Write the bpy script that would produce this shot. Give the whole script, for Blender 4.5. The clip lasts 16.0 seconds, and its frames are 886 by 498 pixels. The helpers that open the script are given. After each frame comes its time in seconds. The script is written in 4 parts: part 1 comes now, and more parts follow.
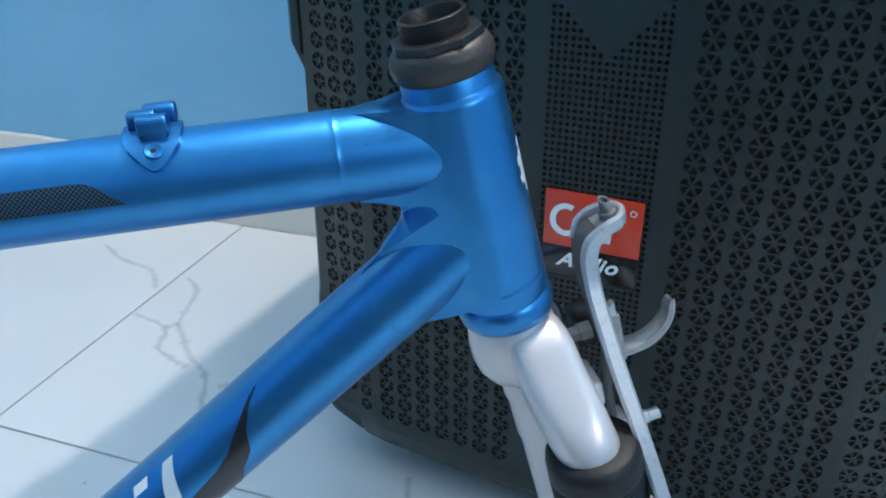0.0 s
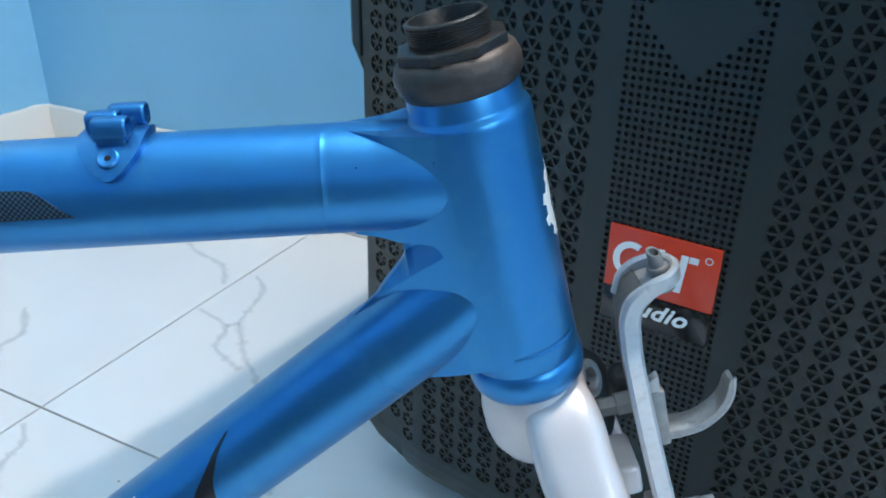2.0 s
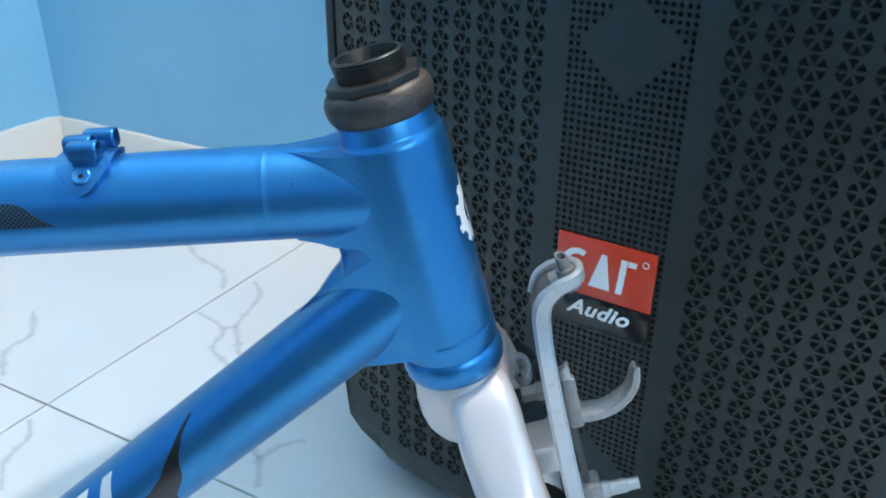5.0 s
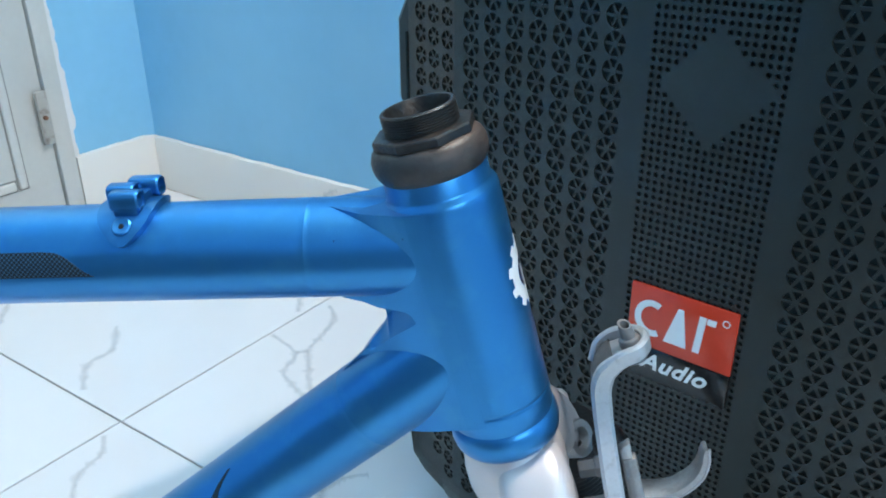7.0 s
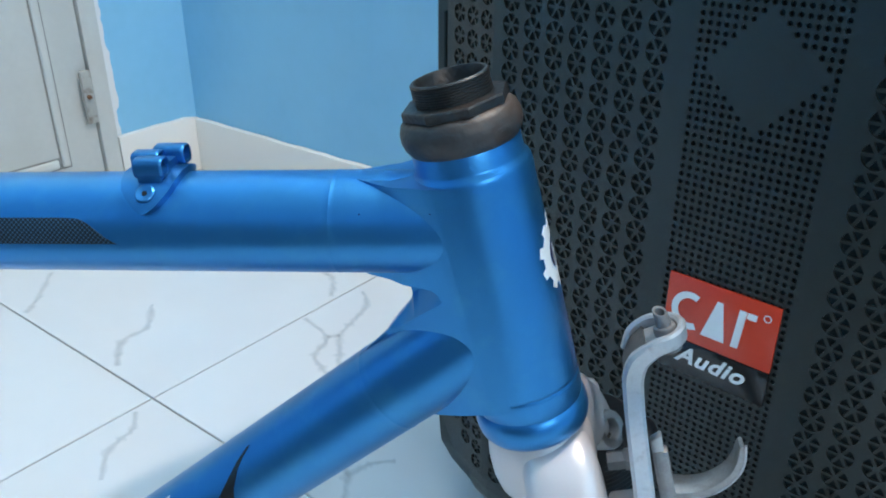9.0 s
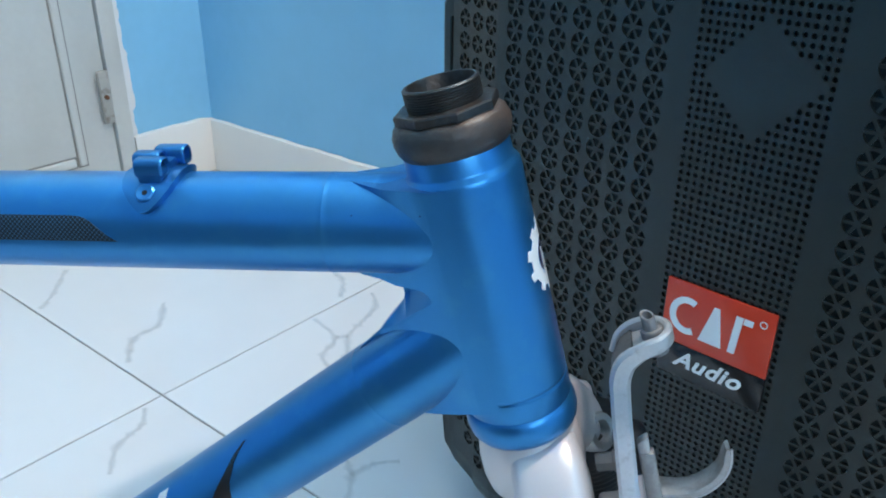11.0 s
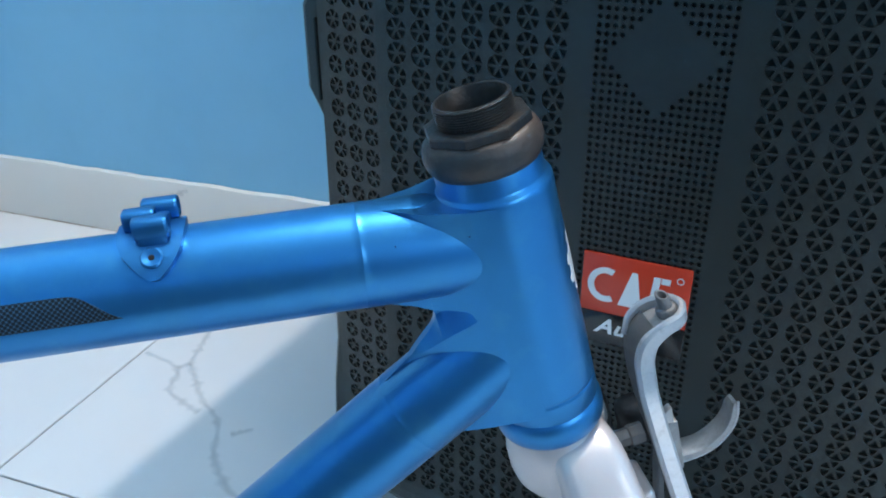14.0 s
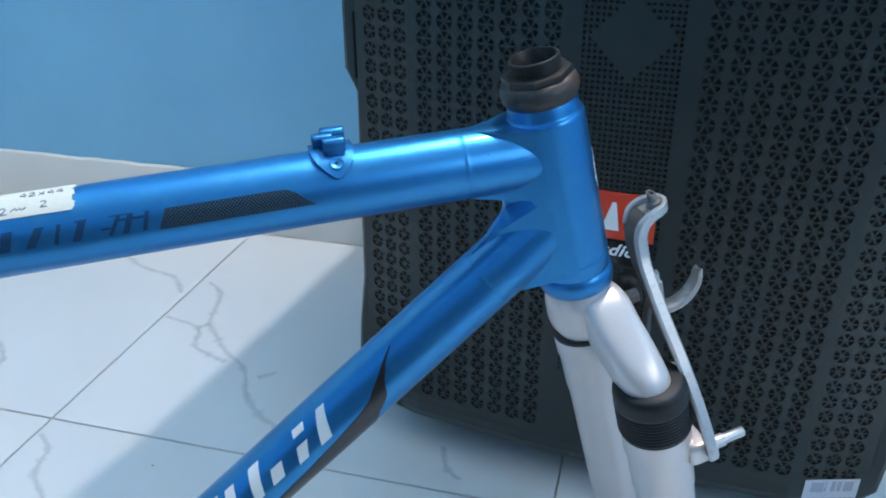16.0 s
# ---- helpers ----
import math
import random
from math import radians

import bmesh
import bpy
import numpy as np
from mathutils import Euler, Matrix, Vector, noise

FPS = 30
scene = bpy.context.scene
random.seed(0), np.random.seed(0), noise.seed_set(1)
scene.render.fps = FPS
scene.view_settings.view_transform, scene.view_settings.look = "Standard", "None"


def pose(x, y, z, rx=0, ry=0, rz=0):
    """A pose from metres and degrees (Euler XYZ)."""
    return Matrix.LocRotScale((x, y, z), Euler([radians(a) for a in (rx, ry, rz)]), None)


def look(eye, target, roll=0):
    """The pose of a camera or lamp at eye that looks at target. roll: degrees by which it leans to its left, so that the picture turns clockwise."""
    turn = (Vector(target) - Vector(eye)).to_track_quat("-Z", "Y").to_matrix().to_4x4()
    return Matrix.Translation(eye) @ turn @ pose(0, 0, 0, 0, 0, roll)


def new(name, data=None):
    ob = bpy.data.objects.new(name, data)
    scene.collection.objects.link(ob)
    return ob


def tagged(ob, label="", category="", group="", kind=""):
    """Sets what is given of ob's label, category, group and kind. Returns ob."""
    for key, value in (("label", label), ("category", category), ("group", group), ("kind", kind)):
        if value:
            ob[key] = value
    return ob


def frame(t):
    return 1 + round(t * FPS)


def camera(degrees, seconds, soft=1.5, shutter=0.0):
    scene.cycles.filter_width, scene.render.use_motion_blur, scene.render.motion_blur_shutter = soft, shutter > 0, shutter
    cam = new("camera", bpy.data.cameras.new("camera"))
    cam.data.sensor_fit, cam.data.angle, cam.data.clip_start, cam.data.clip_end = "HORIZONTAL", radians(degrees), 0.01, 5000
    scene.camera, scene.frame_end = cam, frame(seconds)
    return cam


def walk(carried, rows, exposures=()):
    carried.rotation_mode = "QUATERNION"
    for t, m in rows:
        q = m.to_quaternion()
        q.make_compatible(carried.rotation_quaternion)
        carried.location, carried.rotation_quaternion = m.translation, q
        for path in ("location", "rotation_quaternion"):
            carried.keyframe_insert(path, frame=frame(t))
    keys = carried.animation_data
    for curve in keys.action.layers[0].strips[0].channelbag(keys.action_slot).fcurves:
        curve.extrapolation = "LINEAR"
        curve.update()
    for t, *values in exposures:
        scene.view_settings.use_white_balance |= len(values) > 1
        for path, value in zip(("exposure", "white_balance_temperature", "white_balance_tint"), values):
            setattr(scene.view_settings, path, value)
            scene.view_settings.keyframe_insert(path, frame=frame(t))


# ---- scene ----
cam = camera(57.4, 16.0, soft=1.9)
PATH = [
    (0, (0.0928, 0.0742, 0.5770), (-0.4764, 1.7581, -0.3397), -0.01),
    (0.5, (0.1006, 0.0908, 0.5749), (-0.5366, 1.7555, -0.3321), 0.05),
    (1, (0.1120, 0.1294, 0.5661), (-0.5869, 1.7721, -0.3357), 0.45),
    (1.5, (0.1142, 0.1509, 0.5599), (-0.6426, 1.7639, -0.3487), 0.77),
    (2, (0.1064, 0.1445, 0.5642), (-0.6982, 1.7360, -0.3412), 1.14),
    (2.5, (0.1163, 0.1436, 0.5700), (-0.7170, 1.7210, -0.3339), 1.46),
    (3, (0.1354, 0.1563, 0.5568), (-0.7177, 1.7223, -0.3487), 1.27),
    (3.5, (0.1464, 0.1650, 0.5451), (-0.7019, 1.7313, -0.3643), 0.72),
    (6, (0.1588, 0.1021, 0.6061), (-0.6835, 1.6906, -0.2698), 0.71),
    (6.5, (0.1565, 0.1456, 0.5924), (-0.7821, 1.6840, -0.2749), 0.39),
    (7, (0.1554, 0.1571, 0.5909), (-0.8770, 1.6428, -0.2616), -0.31),
    (7.5, (0.1526, 0.1619, 0.5831), (-0.9199, 1.6148, -0.2764), -0.45),
    (8, (0.1478, 0.1649, 0.5802), (-0.9429, 1.6001, -0.2862), -0.35),
    (8.5, (0.1499, 0.1652, 0.5803), (-0.9441, 1.5958, -0.2895), -0.02),
    (11, (0.1653, 0.1664, 0.5833), (-0.9693, 1.5694, -0.2795), 0.42),
    (11.5, (0.1464, 0.1604, 0.5803), (-0.9549, 1.5882, -0.2849), -0.36),
    (12, (0.1243, 0.1443, 0.5932), (-0.9084, 1.6197, -0.2767), -0.98),
    (12.5, (0.1082, 0.1495, 0.5908), (-0.8173, 1.6863, -0.2933), -1.17),
    (13, (0.0860, 0.1486, 0.5891), (-0.7301, 1.7427, -0.3013), -1.06),
    (13.5, (0.0753, 0.1419, 0.5846), (-0.6199, 1.7883, -0.3131), -0.53),
    (14, (0.0661, 0.1254, 0.5922), (-0.5432, 1.8041, -0.3080), -0.28),
    (14.5, (0.0585, 0.1007, 0.6017), (-0.4872, 1.8016, -0.2980), -0.07),
    (15, (0.0680, 0.0593, 0.5991), (-0.4376, 1.7707, -0.3040), -0.05),
    (15.5, (0.0681, -0.0055, 0.6121), (-0.4016, 1.7143, -0.2944), 0.00),
    (16, (0.0435, -0.0509, 0.6171), (-0.4054, 1.6773, -0.2838), 0.03),
]
EXPOSURES = [(0, -0.20, 6720, 12.5), (1.0, -0.09, 6770, 12.5), (2.0, -0.06, 6830, 12.5), (3.5, -0.01, 6850, 11.5), (7.0, 0.06, 6850, 11.5), (8.5, -0.09, 6850, 11.5), (11.0, -0.14, 6800, 12.5), (12.0, -0.21, 6760, 13), (13.0, -0.17, 6740, 13), (14.5, -0.15, 6640, 13.5), (16.0, -0.26, 6590, 13.5)]
walk(cam, [(t, look(eye, target, roll)) for t, eye, target, roll in PATH], EXPOSURES)

# ---- light and exposure ----
world = bpy.data.worlds.new("room_air")
scene.world = world
world.use_nodes = True
world.node_tree.nodes["Background"].inputs[0].default_value = (0.55, 0.75, 1.0, 1)
world.node_tree.nodes["Background"].inputs[1].default_value = 0.05
scene.view_settings.exposure = 0.0


def bulb(name, at, radius, watts, colour):
    data = bpy.data.lights.new(name, "POINT")
    data.shadow_soft_size, data.energy, data.color = radius, watts, colour
    ob = new(name, data)
    ob.location = at
    return ob


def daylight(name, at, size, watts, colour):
    """Fill daylight in an added window's opening, shining towards -x."""
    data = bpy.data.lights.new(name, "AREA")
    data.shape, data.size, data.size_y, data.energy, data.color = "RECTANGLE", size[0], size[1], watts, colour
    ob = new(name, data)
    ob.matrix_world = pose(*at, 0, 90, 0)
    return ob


# Unseen window light, added to lift the shade in front of the loudspeaker.
daylight("window_fill_light", (1.735, -0.70, 1.60), (1.08, 1.18), 24.0, (0.80, 0.90, 1.0))
bulb("wall_lamp_light", (0.155, 0.98, 2.30), 0.018, 98.0, (1.0, 0.945, 0.89))


# ---- materials ----
def material(name, base, rough=0.5, metal=0.0, coat=0.0, grain=0.0, grain_scale=200.0, bump=0.0, bump_scale=300.0,
             stain=None, stain_scale=8.0, stain_low=0.55, stain_high=0.75, spec=0.5, vary=0.15):
    """Principled surface with a fine grain, a larger stain and a bump, all in object space."""
    m = bpy.data.materials.new(name)
    m.use_nodes = True
    nt = m.node_tree
    b = nt.nodes["Principled BSDF"]
    b.inputs["Roughness"].default_value = rough
    b.inputs["Metallic"].default_value = metal
    b.inputs["Coat Weight"].default_value = coat
    b.inputs["Coat Roughness"].default_value = 0.12
    b.inputs["Specular IOR Level"].default_value = spec
    tc = nt.nodes.new("ShaderNodeTexCoord")
    colour = None

    def noise_node(scale, detail=4.0):
        n = nt.nodes.new("ShaderNodeTexNoise")
        n.inputs["Scale"].default_value = scale
        n.inputs["Detail"].default_value = detail
        nt.links.new(tc.outputs["Object"], n.inputs["Vector"])
        return n

    def mix(a, c, fac_socket):
        x = nt.nodes.new("ShaderNodeMix")
        x.data_type = "RGBA"
        for sock, v in ((x.inputs[6], a), (x.inputs[7], c)):
            if isinstance(v, tuple):
                sock.default_value = (*v, 1)
            else:
                nt.links.new(v, sock)
        nt.links.new(fac_socket, x.inputs[0])
        return x.outputs[2]

    colour = base
    n1 = noise_node(grain_scale)
    if grain:
        lo, hi = tuple(c * (1 - grain) for c in base), tuple(min(1, c * (1 + grain)) for c in base)
        colour = mix(lo, hi, n1.outputs["Fac"])
    if stain:
        n2 = noise_node(stain_scale, 6.0)
        ramp = nt.nodes.new("ShaderNodeMapRange")
        ramp.inputs[1].default_value, ramp.inputs[2].default_value = stain_low, stain_high
        nt.links.new(n2.outputs["Fac"], ramp.inputs[0])
        colour = mix(colour, stain, ramp.outputs[0])
    if isinstance(colour, tuple):
        b.inputs["Base Color"].default_value = (*colour, 1)
    else:
        nt.links.new(colour, b.inputs["Base Color"])
    n3 = noise_node(bump_scale, 3.0)
    rr = nt.nodes.new("ShaderNodeMapRange")
    rr.inputs[3].default_value, rr.inputs[4].default_value = rough * (1 - vary), min(1.0, rough * (1 + vary))
    nt.links.new(n3.outputs["Fac"], rr.inputs[0])
    nt.links.new(rr.outputs[0], b.inputs["Roughness"])
    if bump:
        bp = nt.nodes.new("ShaderNodeBump")
        bp.inputs["Strength"].default_value = bump
        bp.inputs["Distance"].default_value = 0.001
        nt.links.new(n3.outputs["Fac"], bp.inputs["Height"])
        nt.links.new(bp.outputs[0], b.inputs["Normal"])
    return m


BLUE = material("blue_metallic_paint", (0.027, 0.236, 0.530), 0.32, 0.78, 0.06, 0.05, 2600, 0.015, 3000, (0.043, 0.278, 0.545), 70, 0.52, 0.78, spec=0.5)
THICK_BLUE = material("thick_blue_paint", (0.022, 0.19, 0.44), 0.36, 0.80, 0.10, 0.06, 1500, 0.05, 1500, spec=0.5)
BLACK_STEEL = material("worn_black_steel", (0.040, 0.041, 0.041), 0.40, 0.5, 0, 0.35, 400, 0.30, 600, (0.075, 0.055, 0.043), 70, 0.52, 0.72)
SILVER = material("silver_white_lacquer", (0.73, 0.665, 0.65), 0.30, 0.32, 0.35, 0.02, 900, vary=0.01)
ALLOY = material("cast_aluminium", (0.40, 0.385, 0.375), 0.46, 0.70, 0, 0.16, 700, 0.20, 900, (0.31, 0.295, 0.287), 260, 0.50, 0.80)
PALE_ALLOY = material("pale_aluminium", (0.56, 0.562, 0.565), 0.40, 0.60, 0, 0.10, 700, 0.10, 900, (0.42, 0.41, 0.405), 240, 0.56, 0.78)
RUBBER = material("black_rubber", (0.0075, 0.009, 0.011), 0.50, 0, 0, 0.3, 300, 0.2, 400, (0.022, 0.022, 0.022), 40, 0.55, 0.75, spec=0.4)
PLASTIC = material("black_moulded_plastic", (0.0108, 0.0198, 0.0186), 0.38, 0, 0, 0.2, 900, 0.22, 1500, spec=0.64)
CAVITY = material("dark_foam", (0.021, 0.031, 0.032), 0.95, 0, 0, 0.3, 300, 0.3, 500, spec=0.1)
WALL = material("light_blue_emulsion", (0.225, 0.55, 0.79), 0.62, 0, 0, 0.04, 45, 0.30, 55, (0.265, 0.60, 0.835), 2.6, 0.42, 0.66)
CEILING = material("pale_ceiling_paint", (0.74, 0.75, 0.76), 0.7, 0, 0, 0.03, 60, 0.1, 120)
WHITE_WALL = material("white_plaster", (0.78, 0.79, 0.80), 0.7, 0, 0, 0.03, 60, 0.1, 120)
SKIRT = material("cream_skirting_tile", (0.76, 0.75, 0.71), 0.30, 0, 0, 0.01, 12, 0, 80)
CAST = material("grey_cast_aluminium", (0.11, 0.11, 0.108), 0.55, 0.4, 0, 0.18, 300, 0.3, 500)
DULL = material("dull_grey_steel", (0.21, 0.205, 0.205), 0.55, 0.3, 0, 0.2, 300, 0.2, 500)
TILE = material("white_glazed_tile", (0.73, 0.745, 0.755), 0.16, 0, 0, 0.015, 30, 0.02, 60, (0.675, 0.69, 0.705), 2.5, 0.45, 0.75)
JOINT = material("brown_joint_grime", (0.36, 0.31, 0.26), 0.9, 0, 0, 0.25, 150, 0.3, 300, (0.55, 0.53, 0.50), 25, 0.45, 0.6)
GROUT = material("grey_grout", (0.42, 0.41, 0.39), 0.9, 0, 0, 0.2, 300, 0.3, 500)
VEIN = material("grey_vein", (0.42, 0.44, 0.48), 0.18, 0, 0, 0.12, 60, 0, 60)
DOOR = material("grey_white_door_paint", (0.62, 0.63, 0.60), 0.45, 0, 0, 0.05, 90, 0.15, 200, (0.56, 0.565, 0.53), 6, 0.50, 0.80)
LATCH = material("painted_latch", (0.42, 0.42, 0.39), 0.5, 0, 0, 0.1, 200, 0.3, 300, (0.22, 0.19, 0.16), 60, 0.52, 0.70)
# Flat dark grey for moulding outlines and the shadow drawn beside the latch.
DOOR_LINE = material("dark_door_line", (0.27, 0.27, 0.25), 0.8, 0, 0, 0.2, 200, 0.1, 200)
RED = material("red_print", (0.76, 0.060, 0.026), 0.20, 0, 0.2, 0.03, 300)
BLACK_PRINT = material("black_print", (0.012, 0.013, 0.014), 0.14, 0, 0.5, 0.05, 300)
WHITE_PRINT = material("white_print", (0.88, 0.88, 0.87), 0.25, 0, 0.2, 0.03, 300)
DARK_DECAL = material("black_decal", (0.012, 0.013, 0.016), 0.3, 0, 0.3, 0.1, 500)
GHOST = material("faint_blue_print", (0.018, 0.085, 0.19), 0.30, 0.5, 0.3, 0.2, 900)
NAVY = material("navy_print", (0.02, 0.03, 0.12), 0.25, 0, 0.3)
RUSTY = material("rust_tinted_black_steel", (0.036, 0.037, 0.037), 0.48, 0.25, 0, 0.35, 260, 0.30, 420, (0.056, 0.050, 0.046), 60, 0.45, 0.70)
RUST = material("rust", (0.20, 0.10, 0.06), 0.8, 0.2, 0, 0.3, 200, 0.3, 300)
TAPE = material("masking_tape", (0.72, 0.70, 0.62), 0.75, 0, 0, 0.05, 300, 0.3, 400)
INK = material("blue_ink", (0.03, 0.04, 0.14), 0.6)
PAPER = material("white_label_paper", (0.70, 0.70, 0.74), 0.6, 0, 0, 0.03, 200)
# Dark grey of the unseen block that the paint reflects.
BLOCK_GREY = material("dark_block_grey", (0.10, 0.105, 0.115), 0.9, 0, 0, 0.25, 700, 0.4, 1200, (0.08, 0.085, 0.095), 6, 0.45, 0.7, spec=0.2)
BARCODE = material("grey_print", (0.46, 0.45, 0.53), 0.6)


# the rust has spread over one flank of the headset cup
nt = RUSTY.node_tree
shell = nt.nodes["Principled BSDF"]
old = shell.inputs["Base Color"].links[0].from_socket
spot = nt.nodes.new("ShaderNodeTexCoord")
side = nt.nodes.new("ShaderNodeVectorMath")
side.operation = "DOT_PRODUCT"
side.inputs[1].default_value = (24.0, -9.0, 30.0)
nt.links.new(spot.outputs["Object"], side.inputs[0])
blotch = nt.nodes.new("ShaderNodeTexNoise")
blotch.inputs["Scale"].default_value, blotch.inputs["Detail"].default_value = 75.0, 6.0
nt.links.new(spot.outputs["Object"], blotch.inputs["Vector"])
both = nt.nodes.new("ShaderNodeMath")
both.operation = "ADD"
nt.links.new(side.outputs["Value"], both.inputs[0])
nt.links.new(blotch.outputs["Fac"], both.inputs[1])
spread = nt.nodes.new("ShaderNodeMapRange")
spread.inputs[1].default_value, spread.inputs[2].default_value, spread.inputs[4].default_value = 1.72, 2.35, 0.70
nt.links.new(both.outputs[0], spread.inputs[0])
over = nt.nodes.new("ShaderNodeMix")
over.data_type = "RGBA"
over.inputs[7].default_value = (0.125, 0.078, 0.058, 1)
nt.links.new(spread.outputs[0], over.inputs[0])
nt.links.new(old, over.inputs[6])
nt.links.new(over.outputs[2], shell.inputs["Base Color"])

# the veins melt into the glaze at their rims
nt = VEIN.node_tree
fade = nt.nodes.new("ShaderNodeAttribute")
fade.attribute_name = "fade"
clear = nt.nodes.new("ShaderNodeBsdfTransparent")
fade_in = nt.nodes.new("ShaderNodeMixShader")
soften = nt.nodes.new("ShaderNodeMath")
soften.operation = "MULTIPLY"
soften.inputs[1].default_value = 0.27
nt.links.new(fade.outputs["Fac"], soften.inputs[0])
nt.links.new(soften.outputs[0], fade_in.inputs[0])
nt.links.new(clear.outputs[0], fade_in.inputs[1])
nt.links.new(nt.nodes["Principled BSDF"].outputs[0], fade_in.inputs[2])
nt.links.new(fade_in.outputs[0], nt.nodes["Material Output"].inputs[0])

CARBON = material("carbon_look_print", (0.012, 0.013, 0.016), 0.30, 0, 0.3)
nt = CARBON.node_tree
vor = nt.nodes.new("ShaderNodeTexVoronoi")
vor.inputs["Scale"].default_value = 720
vor.inputs["Randomness"].default_value = 0.0
tco = nt.nodes.new("ShaderNodeAttribute")
tco.attribute_name = "print"
lean = nt.nodes.new("ShaderNodeMapping")
lean.inputs["Rotation"].default_value = (0, 0, radians(45))
nt.links.new(tco.outputs["Vector"], lean.inputs["Vector"])
nt.links.new(lean.outputs[0], vor.inputs["Vector"])
rmp = nt.nodes.new("ShaderNodeMapRange")
rmp.inputs[1].default_value, rmp.inputs[2].default_value = 0.40, 0.52
nt.links.new(vor.outputs["Distance"], rmp.inputs[0])
mixc = nt.nodes.new("ShaderNodeMix")
mixc.data_type = "RGBA"
mixc.inputs[6].default_value, mixc.inputs[7].default_value = (0.006, 0.009, 0.014, 1), (0.055, 0.13, 0.20, 1)
nt.links.new(rmp.outputs[0], mixc.inputs[0])
nt.links.new(mixc.outputs[2], nt.nodes["Principled BSDF"].inputs["Base Color"])


# ---- building helpers ----
def link_mesh(name, bm, mat, smooth=40):
    me = bpy.data.meshes.new(name)
    bm.normal_update()
    bm.to_mesh(me)
    bm.free()
    me.materials.append(mat)
    if smooth:
        me.polygons.foreach_set("use_smooth", [True] * len(me.polygons))
        me.set_sharp_from_angle(angle=radians(smooth))
    return me


def part(name, bm, mat, parent, label="", smooth=40):
    ob = new(name, link_mesh(name, bm, mat, smooth))
    ob.parent = parent
    if label:
        ob["label"] = label
    return ob


def thing(name, bm, mat, label, category, kind="", group="", smooth=40):
    ob = new(name, link_mesh(name, bm, mat, smooth))
    return tagged(ob, label, category, group, kind)


def empty(name, m, label, category, kind="", group=""):
    ob = new(name)
    ob.empty_display_size = 0.05
    ob.matrix_world = m
    return tagged(ob, label, category, group, kind)


def box(bm, lo, hi, bevel=0.0, seg=2, m=None):
    made = bmesh.ops.create_cube(bm, size=1)["verts"]
    c, s = (Vector(lo) + Vector(hi)) / 2, Vector(hi) - Vector(lo)
    for v in made:
        v.co = Vector((v.co.x * s.x, v.co.y * s.y, v.co.z * s.z)) + c
    if bevel:
        edges = list({e for v in made for e in v.link_edges})
        made = bmesh.ops.bevel(bm, geom=edges, offset=bevel, segments=seg, profile=0.5, affect="EDGES")["verts"]
    if m:
        bmesh.ops.transform(bm, matrix=m, verts=list(set(made)))
    return bm


def frame_z(at, axis, up=(0, 0, 1)):
    """A pose whose z runs along axis."""
    z = Vector(axis).normalized()
    u = Vector(up)
    if abs(z.dot(u.normalized())) > 0.99:
        u = Vector((1, 0, 0))
    x = (u - z * u.dot(z)).normalized()
    y = z.cross(x)
    return Matrix(((x.x, y.x, z.x, at[0]), (x.y, y.y, z.y, at[1]), (x.z, y.z, z.z, at[2]), (0, 0, 0, 1)))


def rings(bm, loops, close=False, cap=True):
    """Skin a list of equal closed loops of points."""
    vs = [[bm.verts.new(p) for p in lp] for lp in loops]
    n = len(vs[0])
    pairs = list(zip(vs, vs[1:])) + ([(vs[-1], vs[0])] if close else [])
    for a, b in pairs:
        for i in range(n):
            bm.faces.new((a[i], a[(i + 1) % n], b[(i + 1) % n], b[i]))
    if cap and not close:
        bm.faces.new(vs[0][::-1])
        bm.faces.new(vs[-1])
    bmesh.ops.recalc_face_normals(bm, faces=bm.faces)
    return bm


def lathe(profile, m=None, seg=48, close=False, bm=None):
    """Turn a profile of (radius, height) round z, then pose it."""
    bm2 = bmesh.new()
    rings(bm2, [[(r * math.cos(2 * math.pi * i / seg), r * math.sin(2 * math.pi * i / seg), z) for i in range(seg)] for r, z in profile], close)
    if m:
        bm2.transform(m)
    if bm is None:
        return bm2
    me = bpy.data.meshes.new("join")
    bm2.to_mesh(me)
    bm2.free()
    bm.from_mesh(me)
    bpy.data.meshes.remove(me)
    return bm


def smooth_path(points, n=8):
    """Catmull-Rom through tuples of numbers."""
    p = [np.array(q, float) for q in points]
    p = [2 * p[0] - p[1]] + p + [2 * p[-1] - p[-2]]
    out = []
    for i in range(1, len(p) - 2):
        for k in range(n):
            t = k / n
            out.append(0.5 * (2 * p[i] + (p[i + 1] - p[i - 1]) * t + (2 * p[i - 1] - 5 * p[i] + 4 * p[i + 1] - p[i + 2]) * t * t
                              + (3 * p[i] - p[i - 1] - 3 * p[i + 1] + p[i + 2]) * t ** 3))
    out.append(p[-2])
    return out


def sweep(points, section, up=(0, 0, 1), n=8, bm=None, sizes=None):
    """Sweep a 2D section (list of (a, b)) along a smooth path; up is the section's b side. points: (x, y, z) or (x, y, z, size)."""
    pts = smooth_path(points, n)
    loops = []
    for i, q in enumerate(pts):
        c = Vector(q[:3])
        d = Vector((pts[min(i + 1, len(pts) - 1)] - pts[max(i - 1, 0)])[:3]).normalized()
        u = Vector(up)
        b = (u - d * u.dot(d)).normalized()
        a = d.cross(b)
        k = q[3] if len(q) > 3 else 1.0
        shape = section(i / (len(pts) - 1)) if callable(section) else section
        loops.append([c + a * (s[0] * k) + b * (s[1] * k) for s in shape])
    return rings(bm or bmesh.new(), loops)


